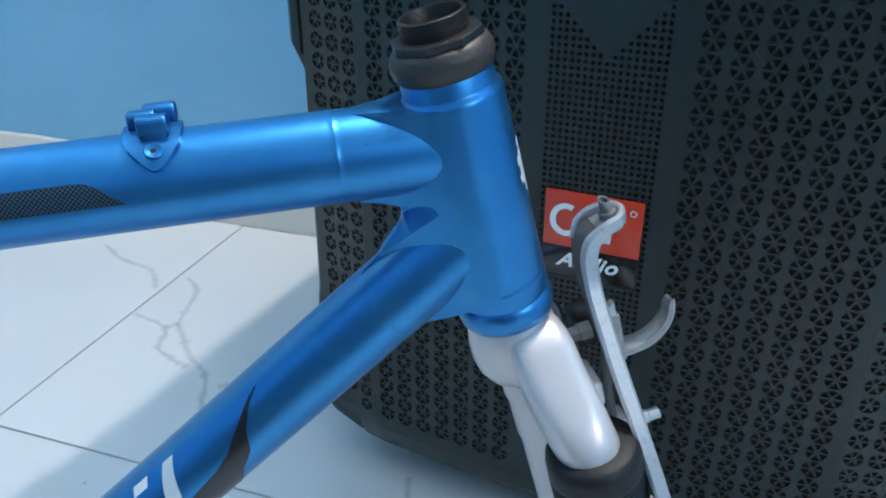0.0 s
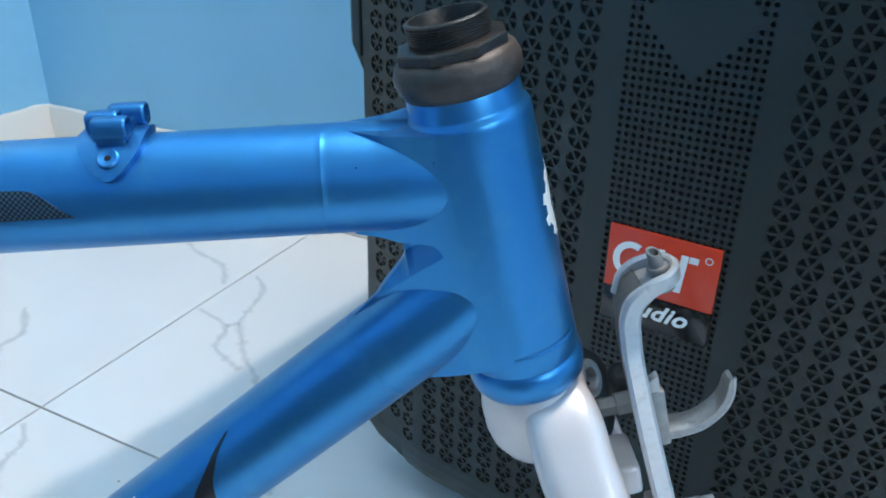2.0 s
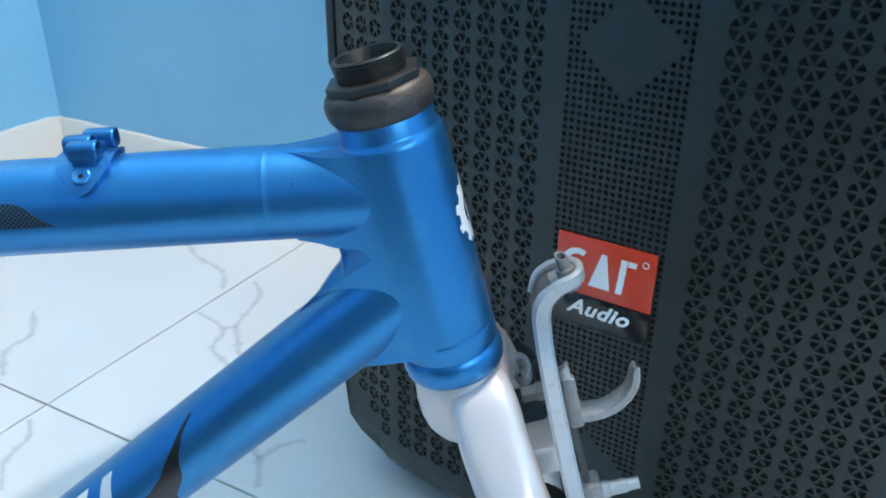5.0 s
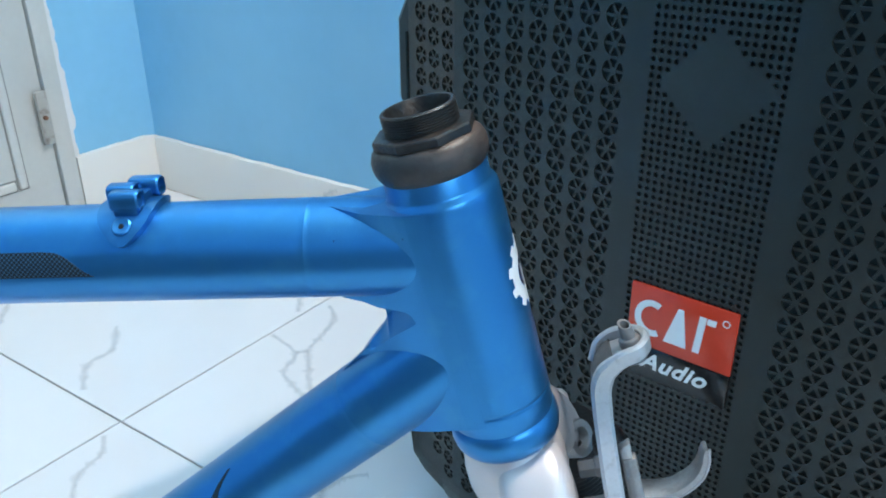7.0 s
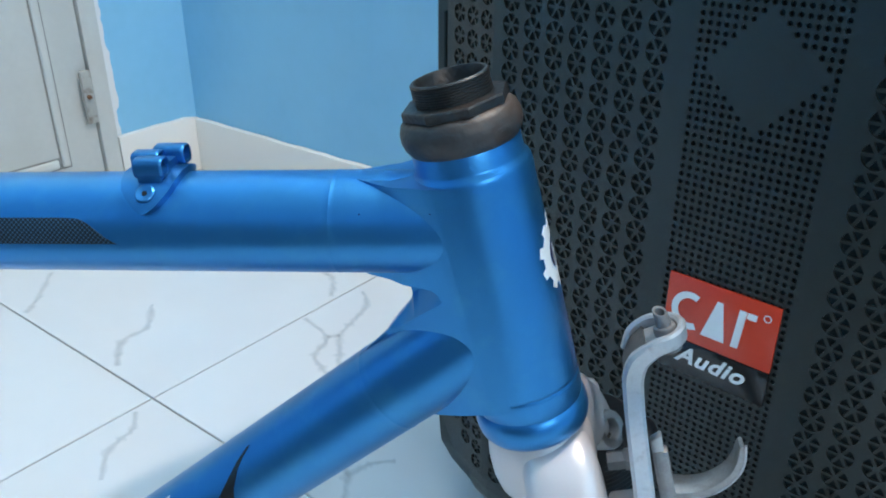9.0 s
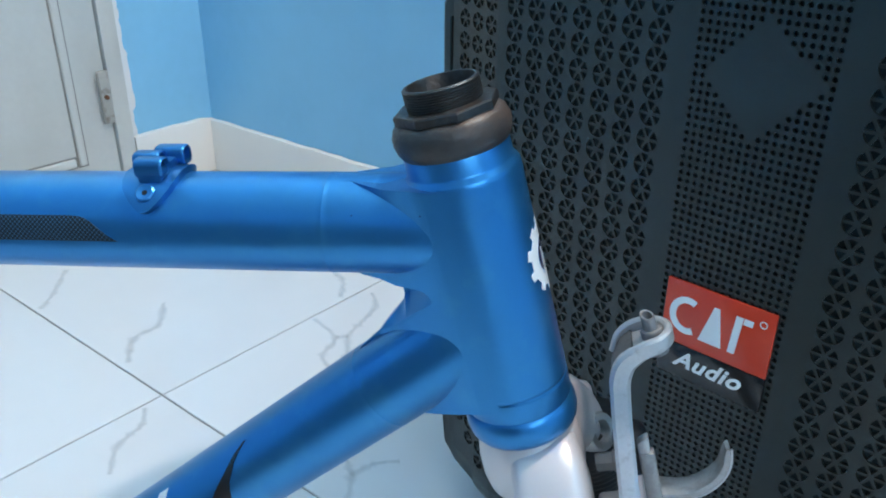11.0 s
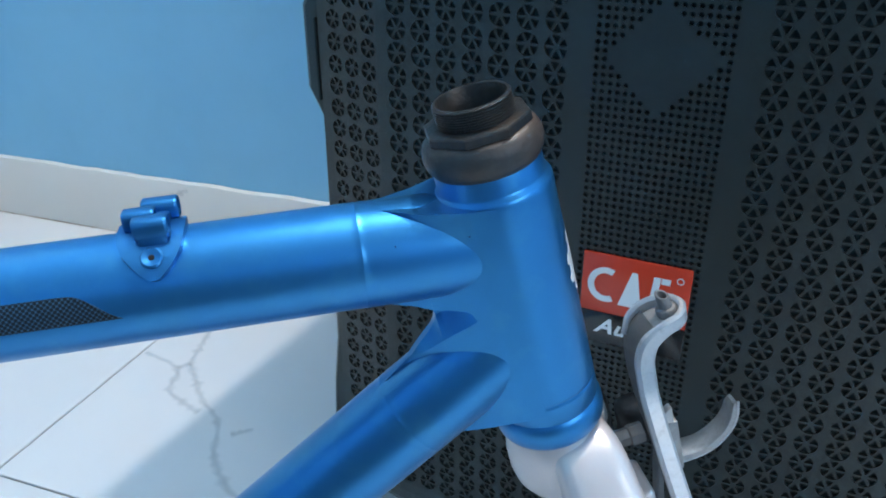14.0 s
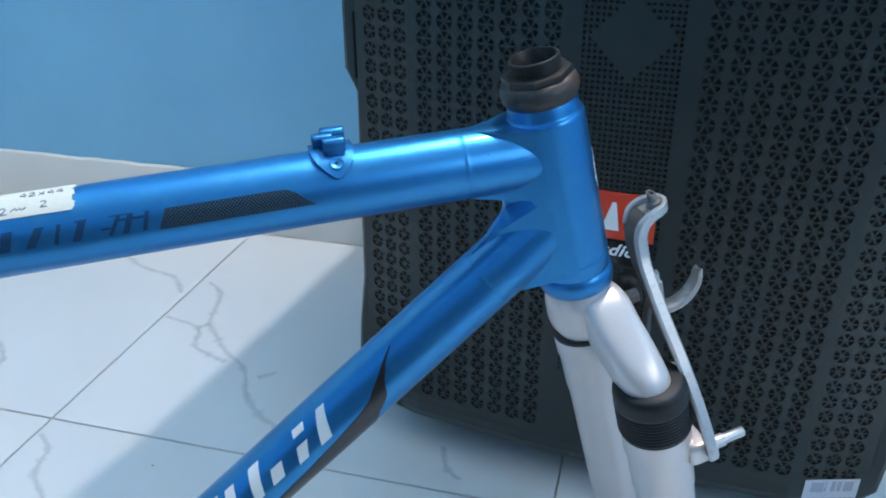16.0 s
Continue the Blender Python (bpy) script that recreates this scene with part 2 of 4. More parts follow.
def oval(rx, ry, seg=24, power=2.0):
    out = []
    for i in range(seg):
        t = 2 * math.pi * i / seg
        c, s = math.cos(t), math.sin(t)
        out.append((rx * math.copysign(abs(c) ** (2 / power), c), ry * math.copysign(abs(s) ** (2 / power), s)))
    return out


def strap(w, t, b=0.0006):
    w, t = w / 2, t / 2
    return [(-w + b, -t), (w - b, -t), (w, -t + b), (w, t - b), (w - b, t), (-w + b, t), (-w, t - b), (-w, -t + b)]


# ---- the room: floor, walls, ceiling, skirting, door ----
X0, X1, Y0, Y1, TOP = -1.221, 1.60, -2.9, 1.122, 2.75
floor = thing("floor", box(bmesh.new(), (X0 - 0.2, Y0 - 0.2, -0.12), (X1 + 0.2, Y1 + 0.2, -0.003)), GROUT,
              "white veined glazed floor tiles with thin grey joints", "floor", "structure", smooth=0)
wall_back = thing("wall_back", box(bmesh.new(), (X0 - 0.15, Y1, -0.003), (X1 + 0.15, Y1 + 0.15, TOP)), WALL,
                  "light blue painted plaster wall behind the loudspeaker", "wall", "structure", smooth=0)
# Unseen window, added as an opening for the fill light.
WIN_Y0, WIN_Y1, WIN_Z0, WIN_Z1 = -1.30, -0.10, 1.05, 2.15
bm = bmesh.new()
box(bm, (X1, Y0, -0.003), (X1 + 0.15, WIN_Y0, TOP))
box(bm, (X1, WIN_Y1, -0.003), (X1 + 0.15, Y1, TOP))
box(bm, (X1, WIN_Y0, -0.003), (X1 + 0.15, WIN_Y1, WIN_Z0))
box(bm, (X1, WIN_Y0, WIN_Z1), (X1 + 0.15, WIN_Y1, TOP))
wall_right = thing("wall_right", bm, WALL, "light blue painted side wall with an added window opening", "wall", "structure", smooth=0)
window = empty("fill_window", Matrix.Translation((X1 + 0.10, 0, 0)), "unseen white-framed window, added to let fill daylight in", "window", "structure")
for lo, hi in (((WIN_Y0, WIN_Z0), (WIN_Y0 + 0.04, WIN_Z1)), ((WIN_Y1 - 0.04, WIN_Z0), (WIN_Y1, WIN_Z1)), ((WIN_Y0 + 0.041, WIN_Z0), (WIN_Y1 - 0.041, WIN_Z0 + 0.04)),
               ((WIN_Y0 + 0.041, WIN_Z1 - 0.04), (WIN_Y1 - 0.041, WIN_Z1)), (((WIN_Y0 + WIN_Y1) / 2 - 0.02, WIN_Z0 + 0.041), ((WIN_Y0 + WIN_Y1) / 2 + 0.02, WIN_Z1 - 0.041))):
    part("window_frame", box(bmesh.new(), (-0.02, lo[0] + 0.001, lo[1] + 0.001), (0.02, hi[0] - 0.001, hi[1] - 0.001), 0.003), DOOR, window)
# left wall with its door opening
DOOR_Y0, DOOR_Y1, DOOR_TOP = 0.10, 0.912, 2.05
bm = bmesh.new()
box(bm, (X0 - 0.15, DOOR_Y1 + 0.025, -0.003), (X0, Y1, TOP))
box(bm, (X0 - 0.15, Y0, -0.003), (X0, DOOR_Y0 - 0.025, TOP))
box(bm, (X0 - 0.15, DOOR_Y0 - 0.025, DOOR_TOP + 0.025), (X0, DOOR_Y1 + 0.025, TOP))
wall_left = thing("wall_left", bm, WALL, "light blue painted plaster wall with a doorway", "wall", "structure", smooth=0)
wall_front = thing("wall_front", box(bmesh.new(), (X0 - 0.15, Y0 - 0.15, -0.003), (X1 + 0.15, Y0, TOP)), WALL,
                   "plain light blue painted wall opposite the loudspeaker", "wall", "structure", smooth=0)
ceiling = thing("ceiling", box(bmesh.new(), (X0 - 0.15, Y0 - 0.15, TOP), (X1 + 0.15, Y1 + 0.15, TOP + 0.12)), CEILING,
                "plain white painted ceiling", "ceiling", "structure", smooth=0)

# ---- door ----
FX = X0 + 0.016
door = empty("door_1", Matrix.Translation((X0, 0.5, 0)), "closed grey-white painted door with a moulded panel", "door", "structure")
door_parts = Matrix.Translation((-X0, -0.5, 0))


def door_part(name, bm, mat, label="", parent=door, smooth=40):
    bm.transform(door_parts)
    return part(name, bm, mat, parent, label, smooth)


bm = box(bmesh.new(), (X0 - 0.10, 0.905, 0.0), (FX, 0.937, DOOR_TOP + 0.02), 0.003)
for v in bm.verts:
    v.co.y += 0.0012 * math.sin(v.co.z * 40)
door_part("jamb", bm, DOOR, "worn painted door frame with chipped edge")
door_part("jamb", box(bmesh.new(), (X0 - 0.10, 0.080, 0.0), (FX, 0.105, DOOR_TOP + 0.02), 0.003), DOOR)
door_part("head_jamb", box(bmesh.new(), (X0 - 0.10, 0.1055, DOOR_TOP - 0.01), (FX, 0.9045, DOOR_TOP + 0.02), 0.003), DOOR)
leaf = door_part("leaf", box(bmesh.new(), (FX - 0.045, 0.108, 0.012), (FX - 0.004, 0.9015, DOOR_TOP - 0.013), 0.002), DOOR)
for lo, hi in (((0.822, 0.082), (0.842, 0.96)), ((0.17, 0.082), (0.202, 0.96)), ((0.2025, 0.082), (0.8215, 0.104)), ((0.2025, 0.93), (0.8215, 0.96)),
               ((0.822, 1.06), (0.842, 1.95)), ((0.17, 1.06), (0.202, 1.95)), ((0.2025, 1.06), (0.8215, 1.09)), ((0.2025, 1.92), (0.8215, 1.95))):
    door_part("moulding", box(bmesh.new(), (FX - 0.006, lo[0] + 0.003, lo[1] + 0.003), (FX + 0.0015, hi[0] - 0.003, hi[1] - 0.003), 0.0035, 3), DOOR)
    door_part("moulding_edge", box(bmesh.new(), (FX - 0.0055, lo[0], lo[1]), (FX - 0.0030, hi[0], hi[1]), 0.0005, 1), DOOR_LINE)
bolt = door_part("latch", box(bmesh.new(), (FX - 0.002, 0.884, 0.150), (FX + 0.004, 0.904, 0.246), 0.0025), LATCH, "painted-over metal door latch with rust")
bm = lathe([(0.0038, 0.0), (0.0042, 0.003), (0.0035, 0.006), (0.0012, 0.0068)], Matrix.Translation((FX + 0.0035, 0.893, 0.199)) @ pose(0, 0, 0, 0, 90, 0), 18)
bm.transform(door_parts)
part("knob", bm, RUST, bolt, "rusty knob")
# Dark strip in place of the shadow along the latch.
bm = box(bmesh.new(), (FX + 0.003, 0.8805, 0.152), (FX + 0.0065, 0.8845, 0.244), 0.001)
bm.transform(door_parts)
part("latch_shade", bm, DOOR_LINE, bolt)
chip = random.Random(11)
loops, z = [], 0.112
while z < 0.80:
    wide = 0.9500 + 0.0035 * noise.noise((0.0, 3.1, z * 22)) + 0.0025 * chip.random() + (0.006 if 0.16 < z < 0.27 else 0.0)
    loops.append([(X0 - 0.002, 0.9374, z), (X0 + 0.0016, 0.9374, z), (X0 + 0.0014, wide, z), (X0 - 0.002, wide + 0.0006, z)])
    z += 0.005 + 0.007 * chip.random()
bm = bmesh.new()
rings(bm, loops)
door_part("bare_plaster", bm, WHITE_WALL, "ragged white plaster beside the frame", smooth=0)

# ---- skirting ----
SK = 0.1075


def skirt_run(a, b, put, wave, seed, tall=SK):
    """A run of skirting from a to b with a rounded, slightly uneven top edge; put(along, depth, z) places it."""
    r = random.Random(seed)
    loops, n = [], max(6, int((b - a) / 0.03))
    for k in range(n + 1):
        s = a + (b - a) * k / n
        h = tall + wave * (r.random() - 0.5)
        loops.append([put(s, d, z) for d, z in ((0.001, 0.0), (0.013, 0.0), (0.013, h - 0.0020), (0.0120, h - 0.0004), (0.0105, h), (0.001, h))])
    return rings(bmesh.new(), loops)


bm = skirt_run(X0 + 0.014, -0.005, lambda s, d, z: (s, Y1 - d, z), 0.0022, 1)
sk = thing("baseboard", bm, SKIRT, "cream glazed tile skirting along the blue wall", "baseboard", "structure")
part("skirting_tile", skirt_run(-0.002, X1 - 0.002, lambda s, d, z: (s, Y1 - d, z), 0.0022, 2), SKIRT, sk)
sk2 = thing("baseboard", skirt_run(DOOR_Y1 + 0.028, Y1 - 0.0015, lambda s, d, z: (X0 + d, s, z), 0.0065, 5, 0.1105), SKIRT,
            "short cream tile skirting beside the door", "baseboard", "structure")
part("joint", box(bmesh.new(), (X0 + 0.0145, Y1 - 0.0152, 0.0002), (X1 - 0.002, Y1 - 0.0132, 0.0012)), JOINT, sk, smooth=0)
part("joint", box(bmesh.new(), (X0 + 0.0132, DOOR_Y1 + 0.028, 0.0002), (X0 + 0.0152, Y1 - 0.0155, 0.0012)), JOINT, sk2, smooth=0)

# ---- unseen block, added so that the paint and the loudspeaker's plastic reflect dark ----
BLOCK_POSE = Matrix.Translation((0.03, -0.47, 0))
bench = empty("dark_reflection_block", BLOCK_POSE, "unseen dark grey block, added to reflect dark in paint and plastic", "bench")
part("body", box(bmesh.new(), (-0.41, -0.20, 0.03), (0.41, 0.20, 0.56), 0.012, 3), BLOCK_GREY, bench)
part("lid", box(bmesh.new(), (-0.415, -0.205, 0.562), (0.415, 0.205, 0.66), 0.030, 4), BLOCK_GREY, bench, "rounded top of the added block")
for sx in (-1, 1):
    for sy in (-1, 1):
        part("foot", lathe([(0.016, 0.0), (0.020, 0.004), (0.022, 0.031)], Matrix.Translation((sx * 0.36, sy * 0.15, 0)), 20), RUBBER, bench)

# ---- loudspeaker ----
SPK = Matrix(((0.995, 0.0995, 0, 0.026), (-0.0995, 0.995, 0, 0.608), (0, 0, 1, 0), (0, 0, 0, 1)))
speaker = empty("loudspeaker", SPK, "large black moulded plastic loudspeaker with a perforated front grille", "loudspeaker")
SPK_TOP = 1.0


def face_v(u):
    """How far the grille lies behind its middle at u."""
    u = abs(u)
    pts = [(0, 0.0), (0.056, 0.0), (0.1895, 0.010), (0.1963, 0.0108), (0.248, 0.024), (0.30, 0.034)]
    for (a, va), (b, vb) in zip(pts, pts[1:]):
        if u <= b:
            return va + (vb - va) * (u - a) / (b - a)
    return pts[-1][1]


def spk_outline(grow=0.0):
    half = [(0.0, 0.027), (0.13, 0.025), (0.205, 0.027), (0.228, 0.034), (0.254, 0.049), (0.267, 0.066), (0.269, 0.105), (0.266, 0.15), (0.260, 0.20), (0.2575, 0.39), (0.2575, 0.403),
            (0.2690, 0.425), (0.2690, 0.486), (0.2575, 0.508), (0.2575, 0.60), (0.2575, SPK_TOP - 0.05), (0.252, SPK_TOP - 0.018), (0.230, SPK_TOP), (0.0, SPK_TOP + 0.006)]
    right = [(x + (grow if x else 0), z) for x, z in half]
    return right + [(-x, z) for x, z in right[-2:0:-1]]


# cabinet: outline lofted from the front rim to a narrower back
bm = bmesh.new()
o = spk_outline()


def shrink(outline, k, dz):
    return [(x * k, 0.40 + (z - 0.40) * (1 - dz)) for x, z in outline]


loops = []
for k, dz, v in ((0.985, 0.012, 0.0275), (1.0, 0.0, 0.031), (1.0, 0.0, 0.085), (0.985, 0.01, 0.10), (0.95, 0.012, 0.44), (0.92, 0.03, 0.455)):
    loops.append([(x, v + (0.004 * max(0, 0.09 - z) / 0.04 if v < 0.05 else 0), max(z, 0.022)) for x, z in shrink(o, k, dz)])
rings(bm, loops)
part("cabinet", bm, PLASTIC, speaker, smooth=35)
for sx in (-1, 1):
    for y in (0.10, 0.38):
        part("foot", lathe([(0.016, 0.0), (0.018, 0.004), (0.018, 0.05)], Matrix.Translation((sx * 0.15, y, 0))), RUBBER, speaker)

# narrow slots beside the side bosses, their inner shade drawn as thin dark strips
for sx in (-1, 1):
    a, b = sorted((sx * 0.2563, sx * 0.2551))
    part("slot", box(bmesh.new(), (a, 0.0245, 0.417), (b, 0.0300, 0.478)), CAVITY, speaker, smooth=0)

# foam behind the perforation
bm = bmesh.new()
us = [-0.247, -0.1963, -0.1895, -0.056, 0.056, 0.1895, 0.1963, 0.247]
rings(bm, [[(u, face_v(u) + 0.0023, 0.078) for u in us] + [(u, face_v(u) + 0.012, 0.078) for u in us[::-1]],
           [(u, face_v(u) + 0.0023, SPK_TOP - 0.04) for u in us] + [(u, face_v(u) + 0.012, SPK_TOP - 0.04) for u in us[::-1]]])
part("foam_lining", bm, CAVITY, speaker, smooth=0)

GZ0, GZ1 = 0.078, SPK_TOP - 0.035
THICK = 0.0019


def place(u, v, z):
    return (u, face_v(u) + v, z)


def quad(bm, pts):
    return bm.faces.new([bm.verts.new(p) for p in pts])


def plate(bm, u0, u1, z0, z1):
    """Unperforated piece of the front."""
    rings(bm, [[place(u0, 0, z0), place(u1, 0, z0), place(u1, THICK, z0), place(u0, THICK, z0)],
               [place(u0, 0, z1), place(u1, 0, z1), place(u1, THICK, z1), place(u0, THICK, z1)]])


def wheel_cells(u0, u1, cols, z0, pitch, rows, radius, plain=lambda u, z: False):
    """Perforated field: round openings, each crossed by six spokes, as one joined mesh."""
    verts, faces = [], []

    def add(pts):
        b = len(verts)
        verts.extend(pts)
        return b

    cu = (u1 - u0) / cols
    seg = 24
    for c in range(cols):
        for r in range(rows):
            uc, zc = u0 + cu * (c + 0.5), z0 + pitch * (r + 0.5)
            hw, hh = cu / 2, pitch / 2
            if plain(uc, zc):
                b = add([place(uc + sx * hw, 0, zc + sz * hh) for sx, sz in ((-1, -1), (1, -1), (1, 1), (-1, 1))])
                faces.append((b, b + 1, b + 2, b + 3))
                continue
            ring_in, ring_out = [], []
            for i in range(seg):
                t = 2 * math.pi * i / seg
                ct, st = math.cos(t), math.sin(t)
                k = min(hw / max(abs(ct), 1e-6), hh / max(abs(st), 1e-6))
                ring_in.append((uc + radius * ct, zc + radius * st))
                ring_out.append((uc + k * ct, zc + k * st))
            b0 = add([place(u, 0, z) for u, z in ring_in])
            b1 = add([place(u, 0, z) for u, z in ring_out])
            b2 = add([place(u, THICK, z) for u, z in ring_in])
            for i in range(seg):
                j = (i + 1) % seg
                faces.append((b0 + i, b0 + j, b1 + j, b1 + i))
                faces.append((b0 + i, b2 + i, b2 + j, b0 + j))
            cb = add([place(uc + sx * hw, 0, zc + sz * hh) for sx, sz in ((1, 1), (-1, 1), (-1, -1), (1, -1))])
            for q in range(4):
                ang = (math.atan2(hh, hw), math.pi - math.atan2(hh, hw), math.pi + math.atan2(hh, hw), 2 * math.pi - math.atan2(hh, hw))[q]
                i = int(ang / (2 * math.pi / seg)) % seg
                faces.append((b1 + i, b1 + (i + 1) % seg, cb + q))
            # hub and spokes
            hub = radius * 0.27
            hb = add([place(uc + hub * math.cos(math.pi * i / 6), 0.0004, zc + hub * math.sin(math.pi * i / 6)) for i in range(12)])
            faces.append(tuple(hb + i for i in range(12)))
            for s in range(6):
                t = math.pi * s / 3
                d, n = (math.cos(t), math.sin(t)), (-math.sin(t), math.cos(t))
                w = radius * 0.135
                pts = []
                for dist, side in ((hub * 0.8, -1), (hub * 0.8, 1), (radius * 1.02, 1), (radius * 1.02, -1)):
                    pts.append((uc + d[0] * dist + n[0] * w * side, zc + d[1] * dist + n[1] * w * side))
                f = add([place(u, 0.0005, z) for u, z in pts])
                g = add([place(u, THICK, z) for u, z in pts])
                faces.append((f, f + 1, f + 2, f + 3))
                faces.append((f, f + 3, g + 3, g))
                faces.append((f + 1, g + 1, g + 2, f + 2))
    return verts, faces


def dot_cells(u0, u1, z0, z1, pitch, radius, skip):
    verts, faces = [], []
    cols, rows = round((u1 - u0) / pitch), round((z1 - z0) / pitch)
    cu, cz, seg = (u1 - u0) / cols, (z1 - z0) / rows, 8
    for c in range(cols):
        for r in range(rows):
            uc, zc = u0 + cu * (c + 0.5), z0 + cz * (r + 0.5)
            b = len(verts)
            if skip(uc, zc):
                verts.extend(place(uc + sx * cu / 2, 0, zc + sz * cz / 2) for sx, sz in ((-1, -1), (1, -1), (1, 1), (-1, 1)))
                faces.append((b, b + 1, b + 2, b + 3))
                continue
            for i in range(seg):
                t = 2 * math.pi * (i + 0.5) / seg
                verts.append(place(uc + radius * math.cos(t), 0, zc + radius * math.sin(t)))
            for i in range(seg):
                t = 2 * math.pi * (i + 0.5) / seg
                k = min(cu / 2 / abs(math.cos(t)), cz / 2 / abs(math.sin(t)))
                verts.append(place(uc + k * math.cos(t), 0, zc + k * math.sin(t)))
            for i in range(seg):
                t = 2 * math.pi * (i + 0.5) / seg
                verts.append(place(uc + radius * math.cos(t), THICK, zc + radius * math.sin(t)))
            for i in range(seg):
                j = (i + 1) % seg
                faces.append((b + i, b + j, b + 8 + j, b + 8 + i))
                faces.append((b + i, b + 16 + i, b + 16 + j, b + j))
            verts.extend(place(uc + sx * cu / 2, 0, zc + sz * cz / 2) for sx, sz in ((1, 1), (-1, 1), (-1, -1), (1, -1)))
            for q, i in enumerate((0, 2, 4, 6)):
                faces.append((b + 8 + i, b + 8 + i + 1, b + 24 + q))
    return verts, faces


def grille_part(name, vf, label):
    me = bpy.data.meshes.new(name)
    me.from_pydata(vf[0], [], vf[1])
    me.materials.append(PLASTIC)
    ob = new(name, me)
    ob.parent = speaker
    return tagged(ob, label, kind="stuff")


PITCH = 0.0163
ROWS = 53
Z_LOW = 0.0883 - PITCH / 2
Z_HIGH = Z_LOW + PITCH * ROWS
bm = bmesh.new()
for s in (-1, 1):
    a, b = sorted((s * 0.0545, s * 0.1895))
    grille_part("grille_field", wheel_cells(a, b, 7, Z_LOW, PITCH, ROWS, 0.00745), "perforated black plastic with spoked round openings")
    a, b = sorted((s * 0.1963, s * 0.2460))
    grille_part("grille_strip", wheel_cells(a, b, 3, Z_LOW, PITCH, ROWS, 0.0066, lambda u, z: u < 0 and z < 0.085 + 1.0 * (abs(u) - 0.207)), "narrow perforated strip with spoked openings")
    for u0, u1, z0, z1 in ((0.1895, 0.1963, GZ0, GZ1), (0.0405, 0.0545, GZ0, GZ1), (0.0545, 0.1895, GZ0, Z_LOW), (0.0545, 0.1895, Z_HIGH, GZ1),
                           (0.1963, 0.2460, GZ0, Z_LOW), (0.1963, 0.2460, Z_HIGH, GZ1), (0.2460, 0.2535, 0.092, GZ1)):
        a, b = sorted((s * u0, s * u1))
        plate(bm, a, b, z0, z1)
plate(bm, -0.0405, 0.0405, GZ0, 0.10)
plate(bm, -0.0405, 0.0405, GZ1 - 0.01, GZ1)
# lip under the grille, curving back to the base
prof = [(0.0, GZ0), (0.0012, 0.066), (0.004, 0.053), (0.011, 0.040), (0.03, 0.027)]
us2 = [-0.215, -0.19, -0.056, 0.056, 0.19, 0.215]
for (v0, z0), (v1, z1) in zip(prof, prof[1:]):
    for ua, ub in zip(us2, us2[1:]):
        quad(bm, [place(ua, v0, z0), place(ub, v0, z0), place(ub, v1, z1), place(ua, v1, z1)])
part("grille_frame", bm, PLASTIC, speaker, smooth=0)
grille_part("grille_centre", dot_cells(-0.0405, 0.0405, 0.10, GZ1 - 0.01, 0.0049, 0.00158, lambda u, z: abs(z - 0.479) / 0.0345 + abs(u - 0.0005) / 0.0355 < 1.0 or z < 0.1895 - 0.97 * abs(u - 0.0005)),
            "centre strip with small round holes round plain diamonds")

# badge
badge = part("badge", box(bmesh.new(), (-0.0355, -0.0022, 0.3042), (0.0360, 0.0, 0.3485), 0.0009), RED, speaker, "red and black resin badge with white shapes")
part("badge_base", box(bmesh.new(), (-0.0355, -0.0022, 0.2800), (0.0360, 0.0, 0.3041), 0.0009), BLACK_PRINT, badge)


def flat(bm, pts, y):
    f = bm.faces.new([bm.verts.new((x, y, z)) for x, z in pts])
    r = bmesh.ops.extrude_face_region(bm, geom=[f])
    bmesh.ops.translate(bm, vec=(0, -0.0003, 0), verts=[g for g in r["geom"] if isinstance(g, bmesh.types.BMVert)])
    bmesh.ops.recalc_face_normals(bm, faces=bm.faces)


# plain white shapes in place of the maker's mark
turn = np.linspace(radians(62), radians(298), 22)
for pts in ([(-0.0190 + 0.0122 * math.cos(t), 0.3262 + 0.0130 * math.sin(t)) for t in turn] + [(-0.0190 + 0.0077 * math.cos(t), 0.3262 + 0.0086 * math.sin(t)) for t in turn[::-1]],
            [(-0.0098, 0.3130), (-0.0020, 0.3392), (0.0016, 0.3392), (0.0058, 0.3130)],
            [(0.0100, 0.3130), (0.0122, 0.3392), (0.0168, 0.3392), (0.0146, 0.3130)],
            [(0.0170, 0.3350), (0.0174, 0.3392), (0.0232, 0.3392), (0.0228, 0.3350)]):
    bm = bmesh.new()
    flat(bm, pts, -0.0023)
    part("mark", bm, WHITE_PRINT, badge, smooth=0)
word = bpy.data.curves.new("word", "FONT")
word.body, word.size, word.shear, word.extrude, word.offset = "Audio", 0.0156, 0.36, 0.00015, 0.00042
word.space_character = 1.08
text_ob = new("word_shape", word)
bpy.context.view_layer.update()
text_mesh = bpy.data.meshes.new_from_object(text_ob.evaluated_get(bpy.context.evaluated_depsgraph_get()))
bpy.data.objects.remove(text_ob)
bm = bmesh.new()
bm.from_mesh(text_mesh)
xs = [v.co.x for v in bm.verts]
bm.transform(Matrix.Translation((-0.0236, -0.00245, 0.2890)) @ pose(0, 0, 0, 90) @ Matrix.Diagonal((0.0472 / (max(xs) - min(xs)), 1, 1, 1)))
part("lettering", bm, WHITE_PRINT, badge, "white slanted lettering", smooth=0)
bm = lathe([(0.0024, 0.0), (0.0024, 0.0003), (0.0018, 0.0003), (0.0018, 0.0)], Matrix.Translation((0.0290, -0.0022, 0.3395)) @ pose(0, 0, 0, 90), 20, True)
part("mark", bm, WHITE_PRINT, badge, smooth=0)
